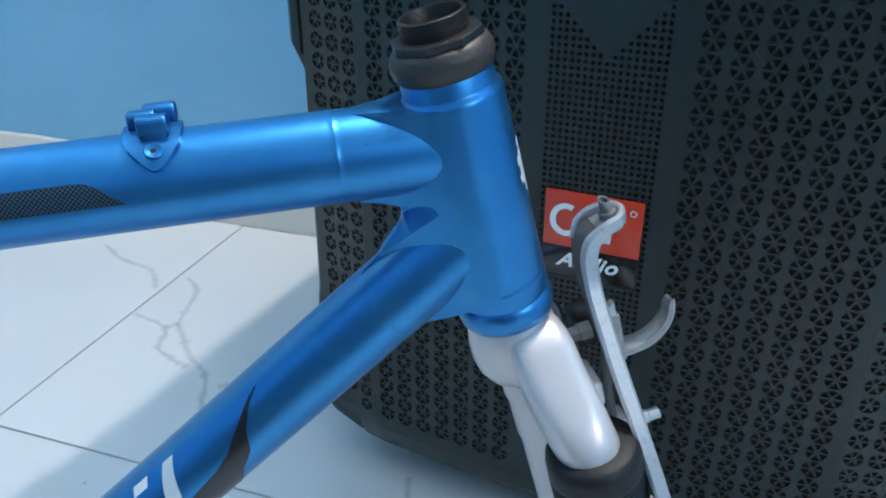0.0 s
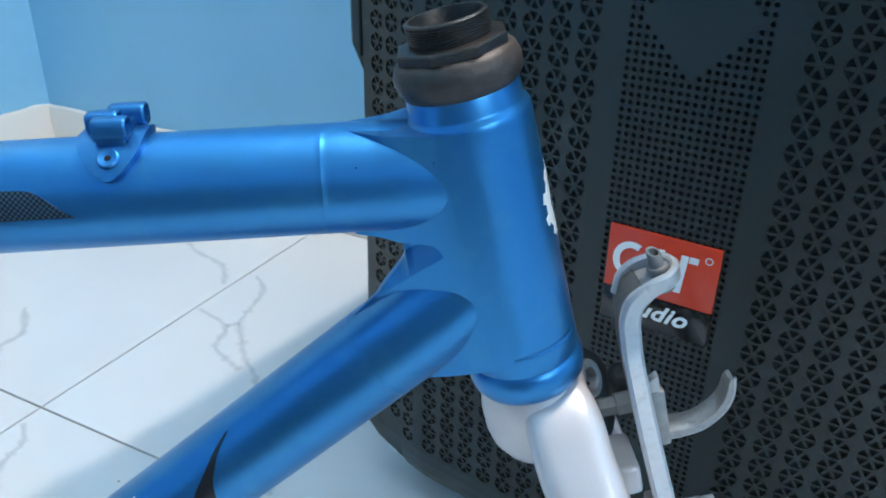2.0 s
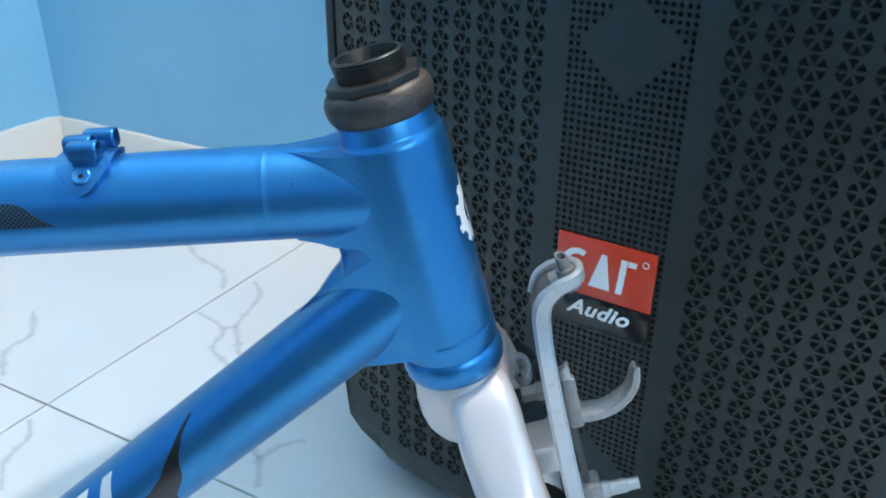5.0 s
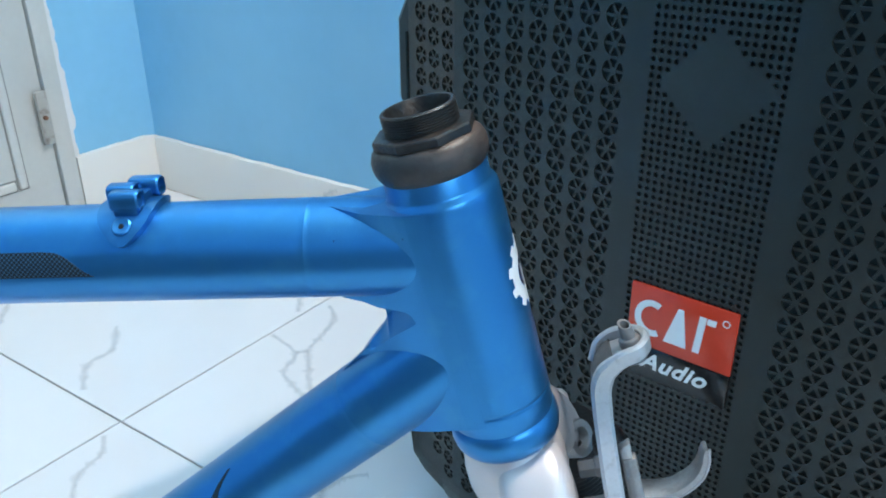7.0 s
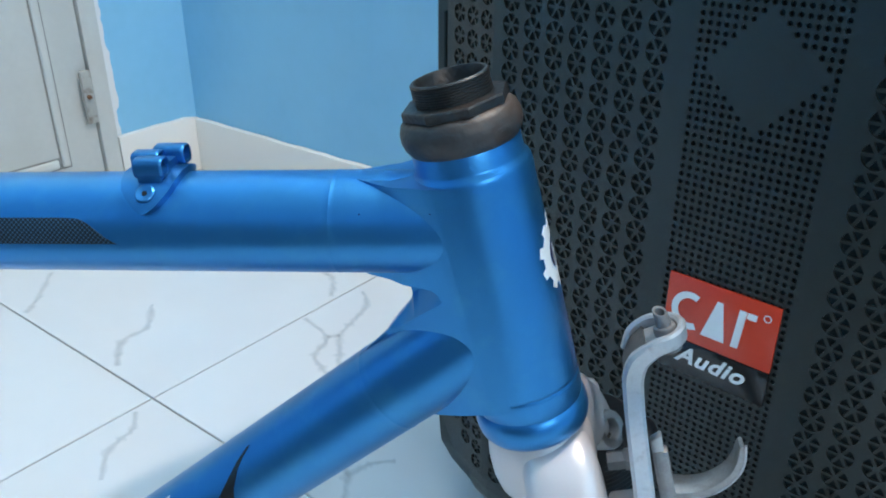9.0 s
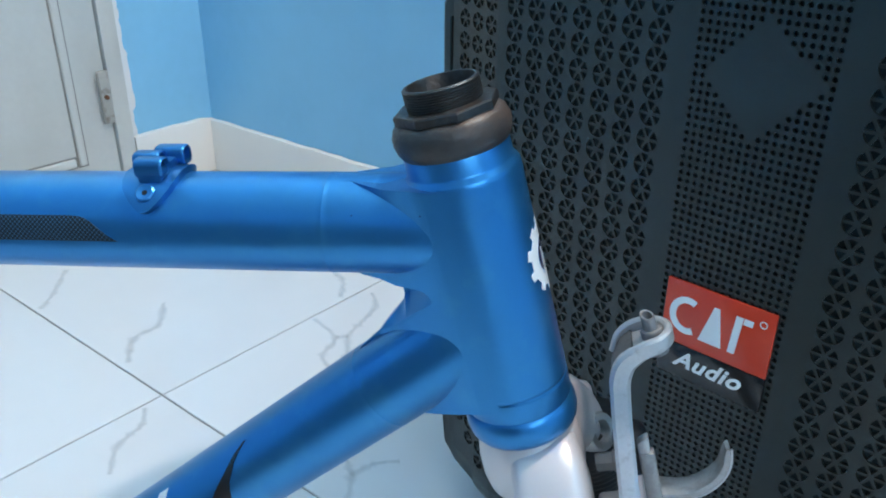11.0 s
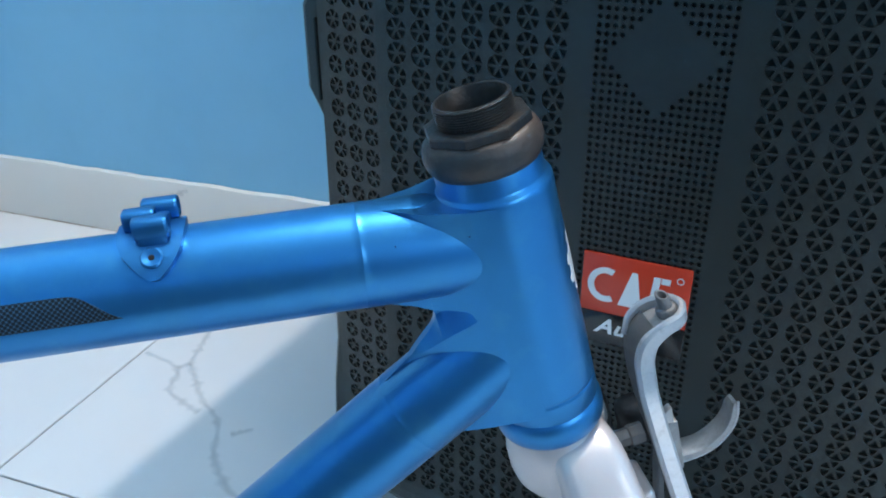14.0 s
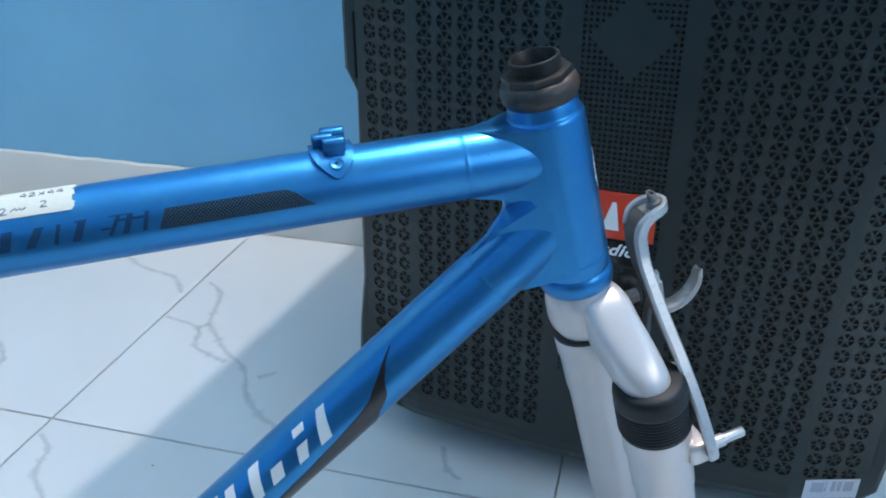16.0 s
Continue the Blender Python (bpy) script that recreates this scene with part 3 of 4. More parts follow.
# paper label on the lower corner
bm = bmesh.new()
rings(bm, [[place(u, v, z) for u, z in ((0.202, 0.0560), (0.249, 0.0620), (0.249, 0.0850), (0.202, 0.0790))] for v in (-0.0008, -0.0002)])
lab = part("paper_label", bm, PAPER, speaker, "small white paper label with grey print", smooth=0)
for k, (u0, u1) in enumerate(((0.208, 0.219), (0.2205, 0.2215), (0.2255, 0.2290), (0.2305, 0.2340), (0.2360, 0.2440))):
    bm = bmesh.new()
    z = 0.0645 + (u0 - 0.202) * 0.13
    rings(bm, [[place(u, v, zz) for u, zz in ((u0, z), (u1, z + 0.0008), (u1, z + 0.0125), (u0, z + 0.0115))] for v in (-0.0011, -0.0007)])
    part("print", bm, BARCODE, lab, smooth=0)

# ---- bicycle ----
BIKE = Matrix(((0.8322, -0.5112, -0.2147, -0.0092), (0.4944, 0.8595, -0.1299, 0.4005), (0.2509, 0.0020, 0.9680, 0.4599), (0, 0, 0, 1)))
bike = empty("bicycle_frame", BIKE, "metallic blue bicycle frame with silver suspension fork", "bicycle frame")
RH, RT, RD = 0.0230, 0.0203, 0.0202


def axis_frame(offset, degrees):
    """Pose with z running back along a tube, x up out of it, y to the bike's left."""
    a = radians(degrees)
    z = Vector((-math.cos(a), 0, -math.sin(a)))
    x = Vector((-math.sin(a), 0, math.cos(a)))
    y = z.cross(x)
    return Matrix(((x.x, y.x, z.x, 0), (x.y, y.y, z.y, 0), (x.z, y.z, z.z, offset), (0, 0, 0, 1)))


TTF, DTF = axis_frame(-0.0051, -11.3), axis_frame(-0.0450, 25.8)
head_tube = part("head_tube", lathe([(0.0150, 0.0282), (0.0203, 0.0282), (0.0206, 0.0276), (0.0208, 0.0215), (0.0212, 0.0204), (0.0222, 0.0194), (0.0228, 0.0182), (RH, 0.0165), (RH, 0.013), (RH, -0.040),
                                     (RH, -0.0740), (RH, -0.0750), (RH - 0.0003, -0.0754), (RH - 0.0003, -0.0760), (RH, -0.0764), (RH, -0.0775), (RH, -0.0840), (RH - 0.0005, -0.0862), (0.0150, -0.0870)], None, 72, True), BLUE, bike)
RIBS_T = [(RT, 0.0565), (RT + 0.00012, 0.0569), (RT + 0.00012, 0.0571), (RT, 0.0575)]
top_tube = part("top_tube", lathe([(RT, 0.002), (RT, 0.030), (RT, 0.0545)] + RIBS_T + [(RT, 0.0595), (RT, 0.10), (RT, 0.30), (RT, 0.52)], TTF, 72), BLUE, bike)
RIBS_D = [(RD, 0.0634), (RD + 0.00012, 0.0638), (RD + 0.00012, 0.0640), (RD, 0.0644)]
down_tube = part("down_tube", lathe([(RD, 0.002), (RD, 0.030), (RD, 0.0615)] + RIBS_D + [(RD, 0.0665), (RD, 0.10), (RD, 0.30), (RD, 0.615)], DTF, 72), BLUE, bike)
seat_lo, seat_hi = DTF @ Vector((0, 0, 0.61)), TTF @ Vector((0.06, 0, 0.535))
part("seat_tube", lathe([(0.0165, -0.02), (0.0165, (seat_hi - seat_lo).length)], frame_z(seat_lo, seat_hi - seat_lo), 40), BLUE, bike)


def curve(xs, ys):
    return lambda h: float(np.interp(h, xs, ys))


lip = curve([-0.0600, -0.0514, -0.0420, -0.0360, -0.0290, -0.0240, -0.0222, -0.0212], [-0.0145, -0.0182, -0.0199, -0.0218, -0.0222, -0.0232, -0.0248, -0.0278])
crease = curve([-0.0660, -0.0620, -0.0520, -0.0425, -0.0320, -0.0240, -0.0218, -0.0212], [-0.0562, -0.0527, -0.0463, -0.0414, -0.0345, -0.0300, -0.0288, -0.0280])
OPEN, TIP = -0.0357, -0.0212
web_top = curve([-0.064, -0.050, -0.030, -0.0070, -0.0010], [0.0265, 0.0252, 0.0205, 0.0184, 0.0172])
web_low = curve([-0.064, -0.056, -0.0425, -0.030, -0.0180, -0.0070], [-0.096, -0.0915, -0.0866, -0.0838, -0.0812, -0.0800])
in_low = curve([-0.0660, -0.0620, -0.0517, -0.0450, -0.0385, -0.0366, OPEN], [-0.0556, -0.0521, -0.0455, -0.0394, -0.0340, -0.0317, -0.0291])


# gusset that joins both tubes to the head tube: a web that thins out to the rear
def web_half(h, a):
    w = float(np.interp(h, [-0.064, -0.052, -0.0435, -0.038, -0.0325, -0.0264, -0.021, -0.0166, -0.0131, -0.0050, -0.0010], [0.0006, 0.0008, 0.0050, 0.0083, 0.0116, 0.0148, 0.0173, 0.0193, 0.0206, 0.02248, 0.0227]))
    # bullet-shaped hollow that runs out from the opening, under a lip that joins the two flanges
    low, up = crease(h), lip(h) if h > OPEN else in_low(h)
    if h < TIP and low < a <= up + 1e-6:
        f, k = (a - low) / (up - low), max(0.0, (h - OPEN) / (TIP - OPEN))
        edge = up if h <= OPEN else (1 - k) * in_low(OPEN) + k * (low + 0.85 * (up - low))
        deep = min(1.0, (TIP - h) / 0.012) ** 0.7 * min(1.0, (a - low) / max(1e-6, edge - low))
        if h > OPEN:
            deep *= min(1.0, (1.0 - f) / 0.10)
        w += (min(w, 0.0020) - w) * deep
    return max(0.0006, w)


def web_loft(bm, hs, top, bottom, rows):
    loops = []
    for h in hs:
        t, b = top(h), bottom(h)
        up, low = (min(t, max(b, v)) for v in (lip(h) if h > OPEN else in_low(h), crease(h)))
        wall = up - 0.10 * (up - low)
        n = rows // 4
        a_s = [p + (q - p) * k / n for p, q in ((t, up), (up, wall), (wall, low), (low, b)) for k in range(n)] + [b]
        loops.append([(h, -web_half(h, a), a) for a in a_s] + [(h, web_half(h, a), a) for a in a_s[::-1]])
    rings(bm, loops)


bm = bmesh.new()
web_loft(bm, np.linspace(OPEN + 1e-5, -0.0010, 72), web_top, web_low, 96)
web_loft(bm, np.linspace(-0.0520, OPEN, 18), web_top, lip, 24)
web_loft(bm, np.linspace(-0.0660, OPEN, 34), in_low, web_low, 80)
bmesh.ops.dissolve_degenerate(bm, dist=1e-7, edges=bm.edges)
part("gusset", bm, BLUE, bike, smooth=32)


# decals that follow a tube: strips between two angles (degrees up from the side that faces the room) and two stations
def tube_strip(bm, m, r, rows, lift=0.0002, thick=0.0002, steps=6):
    """rows: (station low-angle, angle), as [(phi, s0, s1), ...] in order of angle."""
    lay = bm.verts.layers.float_vector.new("print")
    outer, inner = [], []
    for phi, s0, s1 in rows:
        for lst, rad in ((outer, r + lift + thick), (inner, r + lift * 0.2)):
            lst.append([m @ Vector((rad * math.sin(radians(phi)), -rad * math.cos(radians(phi)), s0 + (s1 - s0) * k / steps)) for k in range(steps + 1)])
    vo = [[bm.verts.new(p) for p in row] for row in outer]
    vi = [[bm.verts.new(p) for p in row] for row in inner]
    for (phi, s0, s1), ro, ri in zip(rows, vo, vi):
        for j in range(steps + 1):
            ro[j][lay] = ri[j][lay] = (s0 + (s1 - s0) * j / steps, r * radians(phi), 0.0)
    n, k = len(rows), steps
    for i in range(n - 1):
        for j in range(k):
            bm.faces.new((vo[i][j], vo[i][j + 1], vo[i + 1][j + 1], vo[i + 1][j]))
            bm.faces.new((vi[i][j], vi[i + 1][j], vi[i + 1][j + 1], vi[i][j + 1]))
        bm.faces.new((vo[i][0], vo[i + 1][0], vi[i + 1][0], vi[i][0]))
        bm.faces.new((vo[i][k], vi[i][k], vi[i + 1][k], vo[i + 1][k]))
    for j in range(k):
        bm.faces.new((vo[0][j], vi[0][j], vi[0][j + 1], vo[0][j + 1]))
        bm.faces.new((vo[n - 1][j], vo[n - 1][j + 1], vi[n - 1][j + 1], vi[n - 1][j]))
    bmesh.ops.recalc_face_normals(bm, faces=bm.faces)
    return bm


def slant(phi0, phi1, lo, hi, n=8):
    """Strip rows whose ends run straight from lo=(s0, s1) to hi=(s0, s1)."""
    return [(phi0 + (phi1 - phi0) * k / n, lo[0] + (hi[0] - lo[0]) * k / n, lo[1] + (hi[1] - lo[1]) * k / n) for k in range(n + 1)]


# carbon-look patch on the top tube
rows = [(-2.2, 0.1412, 0.2216), (0, 0.1428, 0.2213), (4, 0.1450, 0.2207), (10, 0.1475, 0.2198), (16, 0.1500, 0.2188), (21, 0.1524, 0.2180), (25, 0.1550, 0.2174), (26.5, 0.1572, 0.2171), (27.3, 0.1620, 0.2170)]
part("decal", tube_strip(bmesh.new(), TTF, RT, rows, steps=20), CARBON, top_tube, "dark dotted carbon-look decal")
# dark plain shapes behind it, in place of the maker's lettering
for s0, s1, lean, w in ((0.2262, 0.2292, 0.0028, 0.0022), (0.2345, 0.2400, 0.004, 0.003), (0.2415, 0.2470, 0.006, 0.0022), (0.2570, 0.2610, 0.0045, 0.004), (0.2680, 0.2705, 0.003, 0.002), (0.2775, 0.2840, 0.006, 0.0045), (0.2900, 0.2960, 0.003, 0.005)):
    part("decal", tube_strip(bmesh.new(), TTF, RT, slant(0.5, 28, (s0 + lean * 0.4, s0 + lean * 0.4 + w), (s0 - lean * 0.6, s0 - lean * 0.6 + w)), steps=3), GHOST, top_tube)
for s0, s1, f0, f1 in ((0.2275, 0.2420, 19, 22.5), (0.2350, 0.2440, 26.5, 28.5), (0.2545, 0.2600, 26, 29), (0.2440, 0.2485, 10, 13)):
    part("decal", tube_strip(bmesh.new(), TTF, RT, slant(f0, f1, (s0, s1), (s0, s1), 2), steps=4), GHOST, top_tube)
# masking tape with pen writing
rows = [(phi, 0.2592 + 0.0007 * math.sin(phi * 0.31) + 0.0005 * math.sin(phi * 0.83), 0.345) for phi in range(46, 131, 3)]
tape = part("tape", tube_strip(bmesh.new(), TTF, RT, rows, 0.0003, 0.0003, 14), TAPE, bike, "strip of cream masking tape with blue pen writing")


def pen(strokes):
    """Pen lines on the tape: points are (station, angle)."""
    for line in strokes:
        bm = bmesh.new()
        pts = [TTF @ Vector(((RT + 0.0007) * math.sin(radians(f)), -(RT + 0.0007) * math.cos(radians(f)), s)) for s, f in line]
        sweep([tuple(q) for q in pts], oval(0.00022, 0.00012, 6), (0, -1, 0.3), 3, bm)
        part("pen_line", bm, INK, tape)


def glyph(kind, s, f, w=0.0034, hgt=11.0):
    """One written sign, reading towards the head tube."""
    shapes = {"4": [[(0.7, 1.0), (0.05, 0.35), (0.95, 0.35)], [(0.75, 0.75), (0.75, 0.0)]], "2": [[(0.05, 0.8), (0.4, 1.0), (0.8, 0.8), (0.5, 0.4), (0.05, 0.05), (0.95, 0.05)]],
              "x": [[(0.1, 0.7), (0.9, 0.1)], [(0.9, 0.7), (0.1, 0.1)]], "-": [[(0.0, 0.2), (0.3, 0.7), (0.4, 0.2), (0.6, 0.7), (0.7, 0.2), (1.0, 0.7)]]}
    pen([[(s - w * x, f + hgt * y) for x, y in line] for line in shapes[kind]])


for k, kind in enumerate("42x44"):
    glyph(kind, 0.2845 - 0.0043 * k, 80)
glyph("2", 0.2745, 56)
glyph("2", 0.2930, 52)
glyph("-", 0.2880, 54, 0.007, 9)

# white plain shapes and black sweep on the down tube
rows = [(59.5, 0.1322, 0.1336), (50, 0.1375, 0.1408), (41, 0.1420, 0.1462), (32, 0.1450, 0.1520), (22, 0.1490, 0.1592), (13, 0.1515, 0.1645), (4, 0.1535, 0.1760), (-4, 0.1556, 0.1990)]
rows += [(-12, 0.1600, 0.2300), (-22, 0.1668, 0.2800), (-35, 0.1710, 0.3200), (-46, 0.1745, 0.3300), (-57, 0.1778, 0.3400), (-75, 0.184, 0.345), (-92, 0.190, 0.35)]
part("decal", tube_strip(bmesh.new(), DTF, RD, rows[::-1], steps=24), DARK_DECAL, down_tube, "black sweeping stripe")
for f0, f1, lo, hi in ((9, 64, (0.1975, 0.2068), (0.1885, 0.1950)), (10, 36, (0.2172, 0.2250), (0.2102, 0.2190)), (51, 65, (0.2083, 0.2172), (0.2062, 0.2155)),
                       (13, 38, (0.2367, 0.2466), (0.2315, 0.2410)), (11, 67, (0.2549, 0.2625), (0.2446, 0.2533)), (12, 66, (0.2740, 0.2815), (0.2665, 0.2740)), (40, 70, (0.2835, 0.2900), (0.2800, 0.2870))):
    part("decal", tube_strip(bmesh.new(), DTF, RD, slant(f0, f1, lo, hi, 10), steps=3), WHITE_PRINT, down_tube)

# gear-shaped white emblem on the head tube
bm = bmesh.new()


def on_head(arc, z, lift):
    t = arc / RH + radians(2)
    return Vector(((RH + lift) * math.cos(t), (RH + lift) * math.sin(t), z))


def head_shape(bm, rim_out, rim_in, n, lift=0.0002, zc=-0.0220):
    steps, grid = 6, []
    for i in range(n):
        t = 2 * math.pi * i / n
        a, b = rim_out(t), rim_in(t)
        grid.append([bm.verts.new(on_head((a + (b - a) * k / steps) * math.sin(t), zc + (a + (b - a) * k / steps) * math.cos(t), lift)) for k in range(steps + 1)])
    for i in range(n):
        p, q = grid[i], grid[(i + 1) % n]
        for k in range(steps):
            bm.faces.new((p[k], q[k], q[k + 1], p[k + 1]))
    bmesh.ops.recalc_face_normals(bm, faces=bm.faces)


def teeth(t):
    return 0.0152 if (t / (2 * math.pi) * 10 + 0.2) % 1.0 < 0.45 else 0.0128


head_shape(bm, teeth, lambda t: 0.0082, 160)
bmesh.ops.solidify(bm, geom=bm.faces, thickness=0.0002)
emblem = part("emblem", bm, WHITE_PRINT, bike, "white gear-shaped emblem", smooth=0)
bm = bmesh.new()
head_shape(bm, lambda t: 0.0078, lambda t: 0.0074, 48)
bmesh.ops.solidify(bm, geom=bm.faces, thickness=0.0002)
part("emblem_ring", bm, WHITE_PRINT, emblem, smooth=0)
bm = bmesh.new()
head_shape(bm, lambda t: 0.0070, lambda t: 0.0002, 40, 0.00015)
part("emblem_field", bm, NAVY, emblem, smooth=0)
bm = bmesh.new()
for x, z0, z1 in ((-0.0042, -0.0275, -0.0175), (-0.0020, -0.0265, -0.0205), (0.0005, -0.0275, -0.0175)):
    vs = [bm.verts.new(on_head(u, z, 0.0004)) for u, z in ((x, z0), (x + 0.0016, z0 - 0.0006), (x + 0.0016, z1 - 0.0006), (x, z1))]
    bm.faces.new(vs)
bmesh.ops.solidify(bm, geom=bm.faces, thickness=0.0002)
part("emblem_mark", bm, WHITE_PRINT, emblem, smooth=0)

# cable guide brazed on the top tube
guide = part("cable_guide", tube_strip(bmesh.new(), TTF, RT, [(29.5, 0.1274, 0.1292), (31.5, 0.1258, 0.1306), (37, 0.1234, 0.1330), (46, 0.1207, 0.1360), (55, 0.1188, 0.1384), (66, 0.1178, 0.1398), (80, 0.1172, 0.1405), (100, 0.1172, 0.1405), (114, 0.1178, 0.1398), (125, 0.1190, 0.1382), (134, 0.1206, 0.1362), (142, 0.1228, 0.1336), (148, 0.1268, 0.1296)], 0.0004, 0.0026, 8), THICK_BLUE, bike, "blue brazed-on cable guide with a rivet")


def on_top_tube(phi, s, r):
    return TTF @ Vector((r * math.sin(radians(phi)), -r * math.cos(radians(phi)), s))


n_hole = on_top_tube(50, 0.1282, 1.0) - on_top_tube(50, 0.1282, 0.0)
part("rivet", lathe([(0.0040, 0.0), (0.0039, 0.0008), (0.0033, 0.0012), (0.0020, 0.0009), (0.0010, 0.0006)], frame_z(on_top_tube(50, 0.1282, RT + 0.0026), n_hole), 24), THICK_BLUE, guide)
# Hole drawn as a flat black disc, its inner shade put into colour.
part("rivet_hole", lathe([(0.0011, 0.0), (0.0010, 0.0002)], frame_z(on_top_tube(50, 0.1282, RT + 0.0033), n_hole), 16), RUBBER, guide)
bm = bmesh.new()
box(bm, (0.0195, -0.0108, 0.1225), (0.0262, 0.0128, 0.1325), 0.0010, 2, TTF)
part("guide_block", bm, THICK_BLUE, guide)
for l0, s0, s1 in ((-0.0070, 0.1217, 0.1336), (0.0010, 0.1268, 0.1380), (0.0090, 0.1197, 0.1325)):
    bm = lathe([(0.0029, s0 + 0.0045), (0.0030, s0 + 0.0002), (0.0037, s0), (0.0041, s0 + 0.0005), (0.0042, s0 + 0.0012), (0.0042, s1 - 0.0012), (0.0041, s1 - 0.0005), (0.0037, s1), (0.0030, s1 - 0.0002), (0.0029, s1 - 0.0045)], Matrix.Identity(4), 28, True)
    for v in bm.verts:  # flattened, box-like rounds
        a = math.atan2(v.co.y, v.co.x)
        v.co.xy *= 0.97 / (abs(math.cos(a)) ** 3 + abs(math.sin(a)) ** 3) ** (1 / 3)
    bm.transform(TTF @ Matrix.Translation((0.0257, l0, 0)))
    part("barrel", bm, THICK_BLUE, guide)

# two chips in the paint
for m in (frame_z(on_top_tube(30.5, 0.0449, RT), on_top_tube(30.5, 0.0449, 1.0) - on_top_tube(30.5, 0.0449, 0.0)), frame_z((-0.0156, -0.0196, 0.0095), (-0.2, -1, 0))):
    part("paint_chip", lathe([(0.00042, -0.0002), (0.0003, 0.00015)], m, 8), NAVY, bike)

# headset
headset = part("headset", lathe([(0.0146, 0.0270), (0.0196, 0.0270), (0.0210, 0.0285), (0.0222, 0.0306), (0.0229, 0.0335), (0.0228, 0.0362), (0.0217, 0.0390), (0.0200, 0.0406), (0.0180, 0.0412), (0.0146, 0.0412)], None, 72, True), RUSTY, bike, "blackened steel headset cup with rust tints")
bm = lathe([(0.0144, 0.0406), (0.0192, 0.0406), (0.0204, 0.0412), (0.0204, 0.0440), (0.0200, 0.0446), (0.0190, 0.0449), (0.0144, 0.0449)], pose(0, 0, 0, 0, 0, 20), 8, True)
part("lock_nut", bm, BLACK_STEEL, headset, smooth=25)
prof = [(0.0129, 0.030), (0.0129, 0.0524), (0.0132, 0.0530), (0.0141, 0.0530)]
z = 0.0524
while z > 0.0455:
    prof += [(0.0147, z), (0.0147, z - 0.0003), (0.0141, z - 0.0006), (0.0141, z - 0.0008)]
    z -= 0.00094
prof += [(0.0140, 0.030)]
part("threaded_steerer", lathe(prof, None, 72, True), BLACK_STEEL, headset, "dark threaded steel tube, open at the top")
part("lower_cup", lathe([(0.016, -0.0862), (0.0222, -0.0862), (0.0234, -0.0875), (0.0241, -0.0905), (0.0242, -0.0935), (0.0236, -0.0970), (0.0222, -0.0994), (0.0205, -0.1002), (0.016, -0.1002)], None, 72, True), BLUE, headset, "blue rounded lower headset cup")

# fork
LEG = 0.0530
fork = part("fork", lathe([(0.012, -0.0985), (0.0195, -0.0988), (0.0215, -0.1030), (0.0230, -0.1120), (0.0232, -0.1210), (0.0220, -0.1280), (0.0185, -0.1345), (0.0120, -0.1385), (0.005, -0.1400)], None, 56), SILVER, bike, "silver lacquered suspension fork")
for s in (-1, 1):
    ahead, lift = (0.0, 0.0) if s < 0 else (0.000, 0.010)  # the fork stands slightly twisted
    shift = Matrix.Translation((ahead, 0, lift))
    bm = sweep([(0.0045, s * 0.003, -0.1165, 0.98), (0.0085, s * 0.016, -0.1190, 1.0), (0.0095, s * 0.0290, -0.1305, 1.0), (0.0112, s * 0.0395, -0.1405, 0.99), (0.0124, s * 0.0465, -0.1478, 0.985), (0.0136, s * 0.0510, -0.1550, 0.985), (0.0142, s * 0.0530, -0.1625, 0.985), (0.0142, s * 0.0530, -0.1690, 0.97)], lambda f: oval(0.0168, 0.0160, 48, 3.8 - 1.6 * max(0.0, min(1.0, (f - 0.35) / 0.4))), (1, 0, 0))
    bm.transform(shift)
    part("crown_arm", bm, SILVER, fork)
    ring = 0.0170 if s < 0 else 0.0192
    part("collar", lathe([(0.012, -0.1600), (ring - 0.0012, -0.1600), (ring, -0.1612), (ring, -0.1685), (ring - 0.0008, -0.1693), (0.012, -0.1693)], Matrix.Translation((0.0142 + ahead, s * 0.0530, lift)), 48, True), SILVER, fork)
    r = 0.0212
    leg = Matrix.Translation((0.0155 + ahead, s * LEG, lift))
    part("lower_leg", lathe([(0.012, -0.1895), (r + 0.0006, -0.1895), (r + 0.0013, -0.1908), (r + 0.0013, -0.2065), (r + 0.0004, -0.2085), (r, -0.2110), (r * 0.985, -0.240), (r * 0.93, -0.246), (r * 0.90, -0.33), (r * 0.80, -0.44), (0.010, -0.448)], leg, 48), SILVER, fork)
    part("dropout", box(bmesh.new(), (0.004, s * LEG - 0.004, -0.478), (0.030, s * LEG + 0.004, -0.440), 0.0015, 2, shift), SILVER, fork)
    boot = [(0.012, -0.1520), (0.0205, -0.1522), (0.0226, -0.1540), (0.0234, -0.1580), (0.0235, -0.1640)]
    for k in range(9):
        boot += [(0.0237, -0.1662 - 0.0026 * k), (0.0231, -0.1675 - 0.0026 * k)]
    part("dust_boot", lathe(boot + [(0.0228, -0.1905), (0.012, -0.1905)], leg, 48), RUBBER, fork, "ribbed black rubber dust boot")
    lo, hi = sorted((s * 0.0460, s * 0.0740))
    part("brake_boss", box(bmesh.new(), (0.028, lo, -0.2190), (0.0425, hi, -0.2030), 0.0035, 3, shift), SILVER, fork)

# brake on the near side, with the far arm that carries the hook
ARM = [(0.0408, -0.0780, -0.2115), (0.0402, -0.0790, -0.2050), (0.0398, -0.0708, -0.1800), (0.0395, -0.0545, -0.1500), (0.0403, -0.0340, -0.1250), (0.0419, -0.0148, -0.1000), (0.0432, -0.0092, -0.0870), (0.0443, -0.0078, -0.0800), (0.0474, -0.0072, -0.0737), (0.0526, -0.0072, -0.0698)]


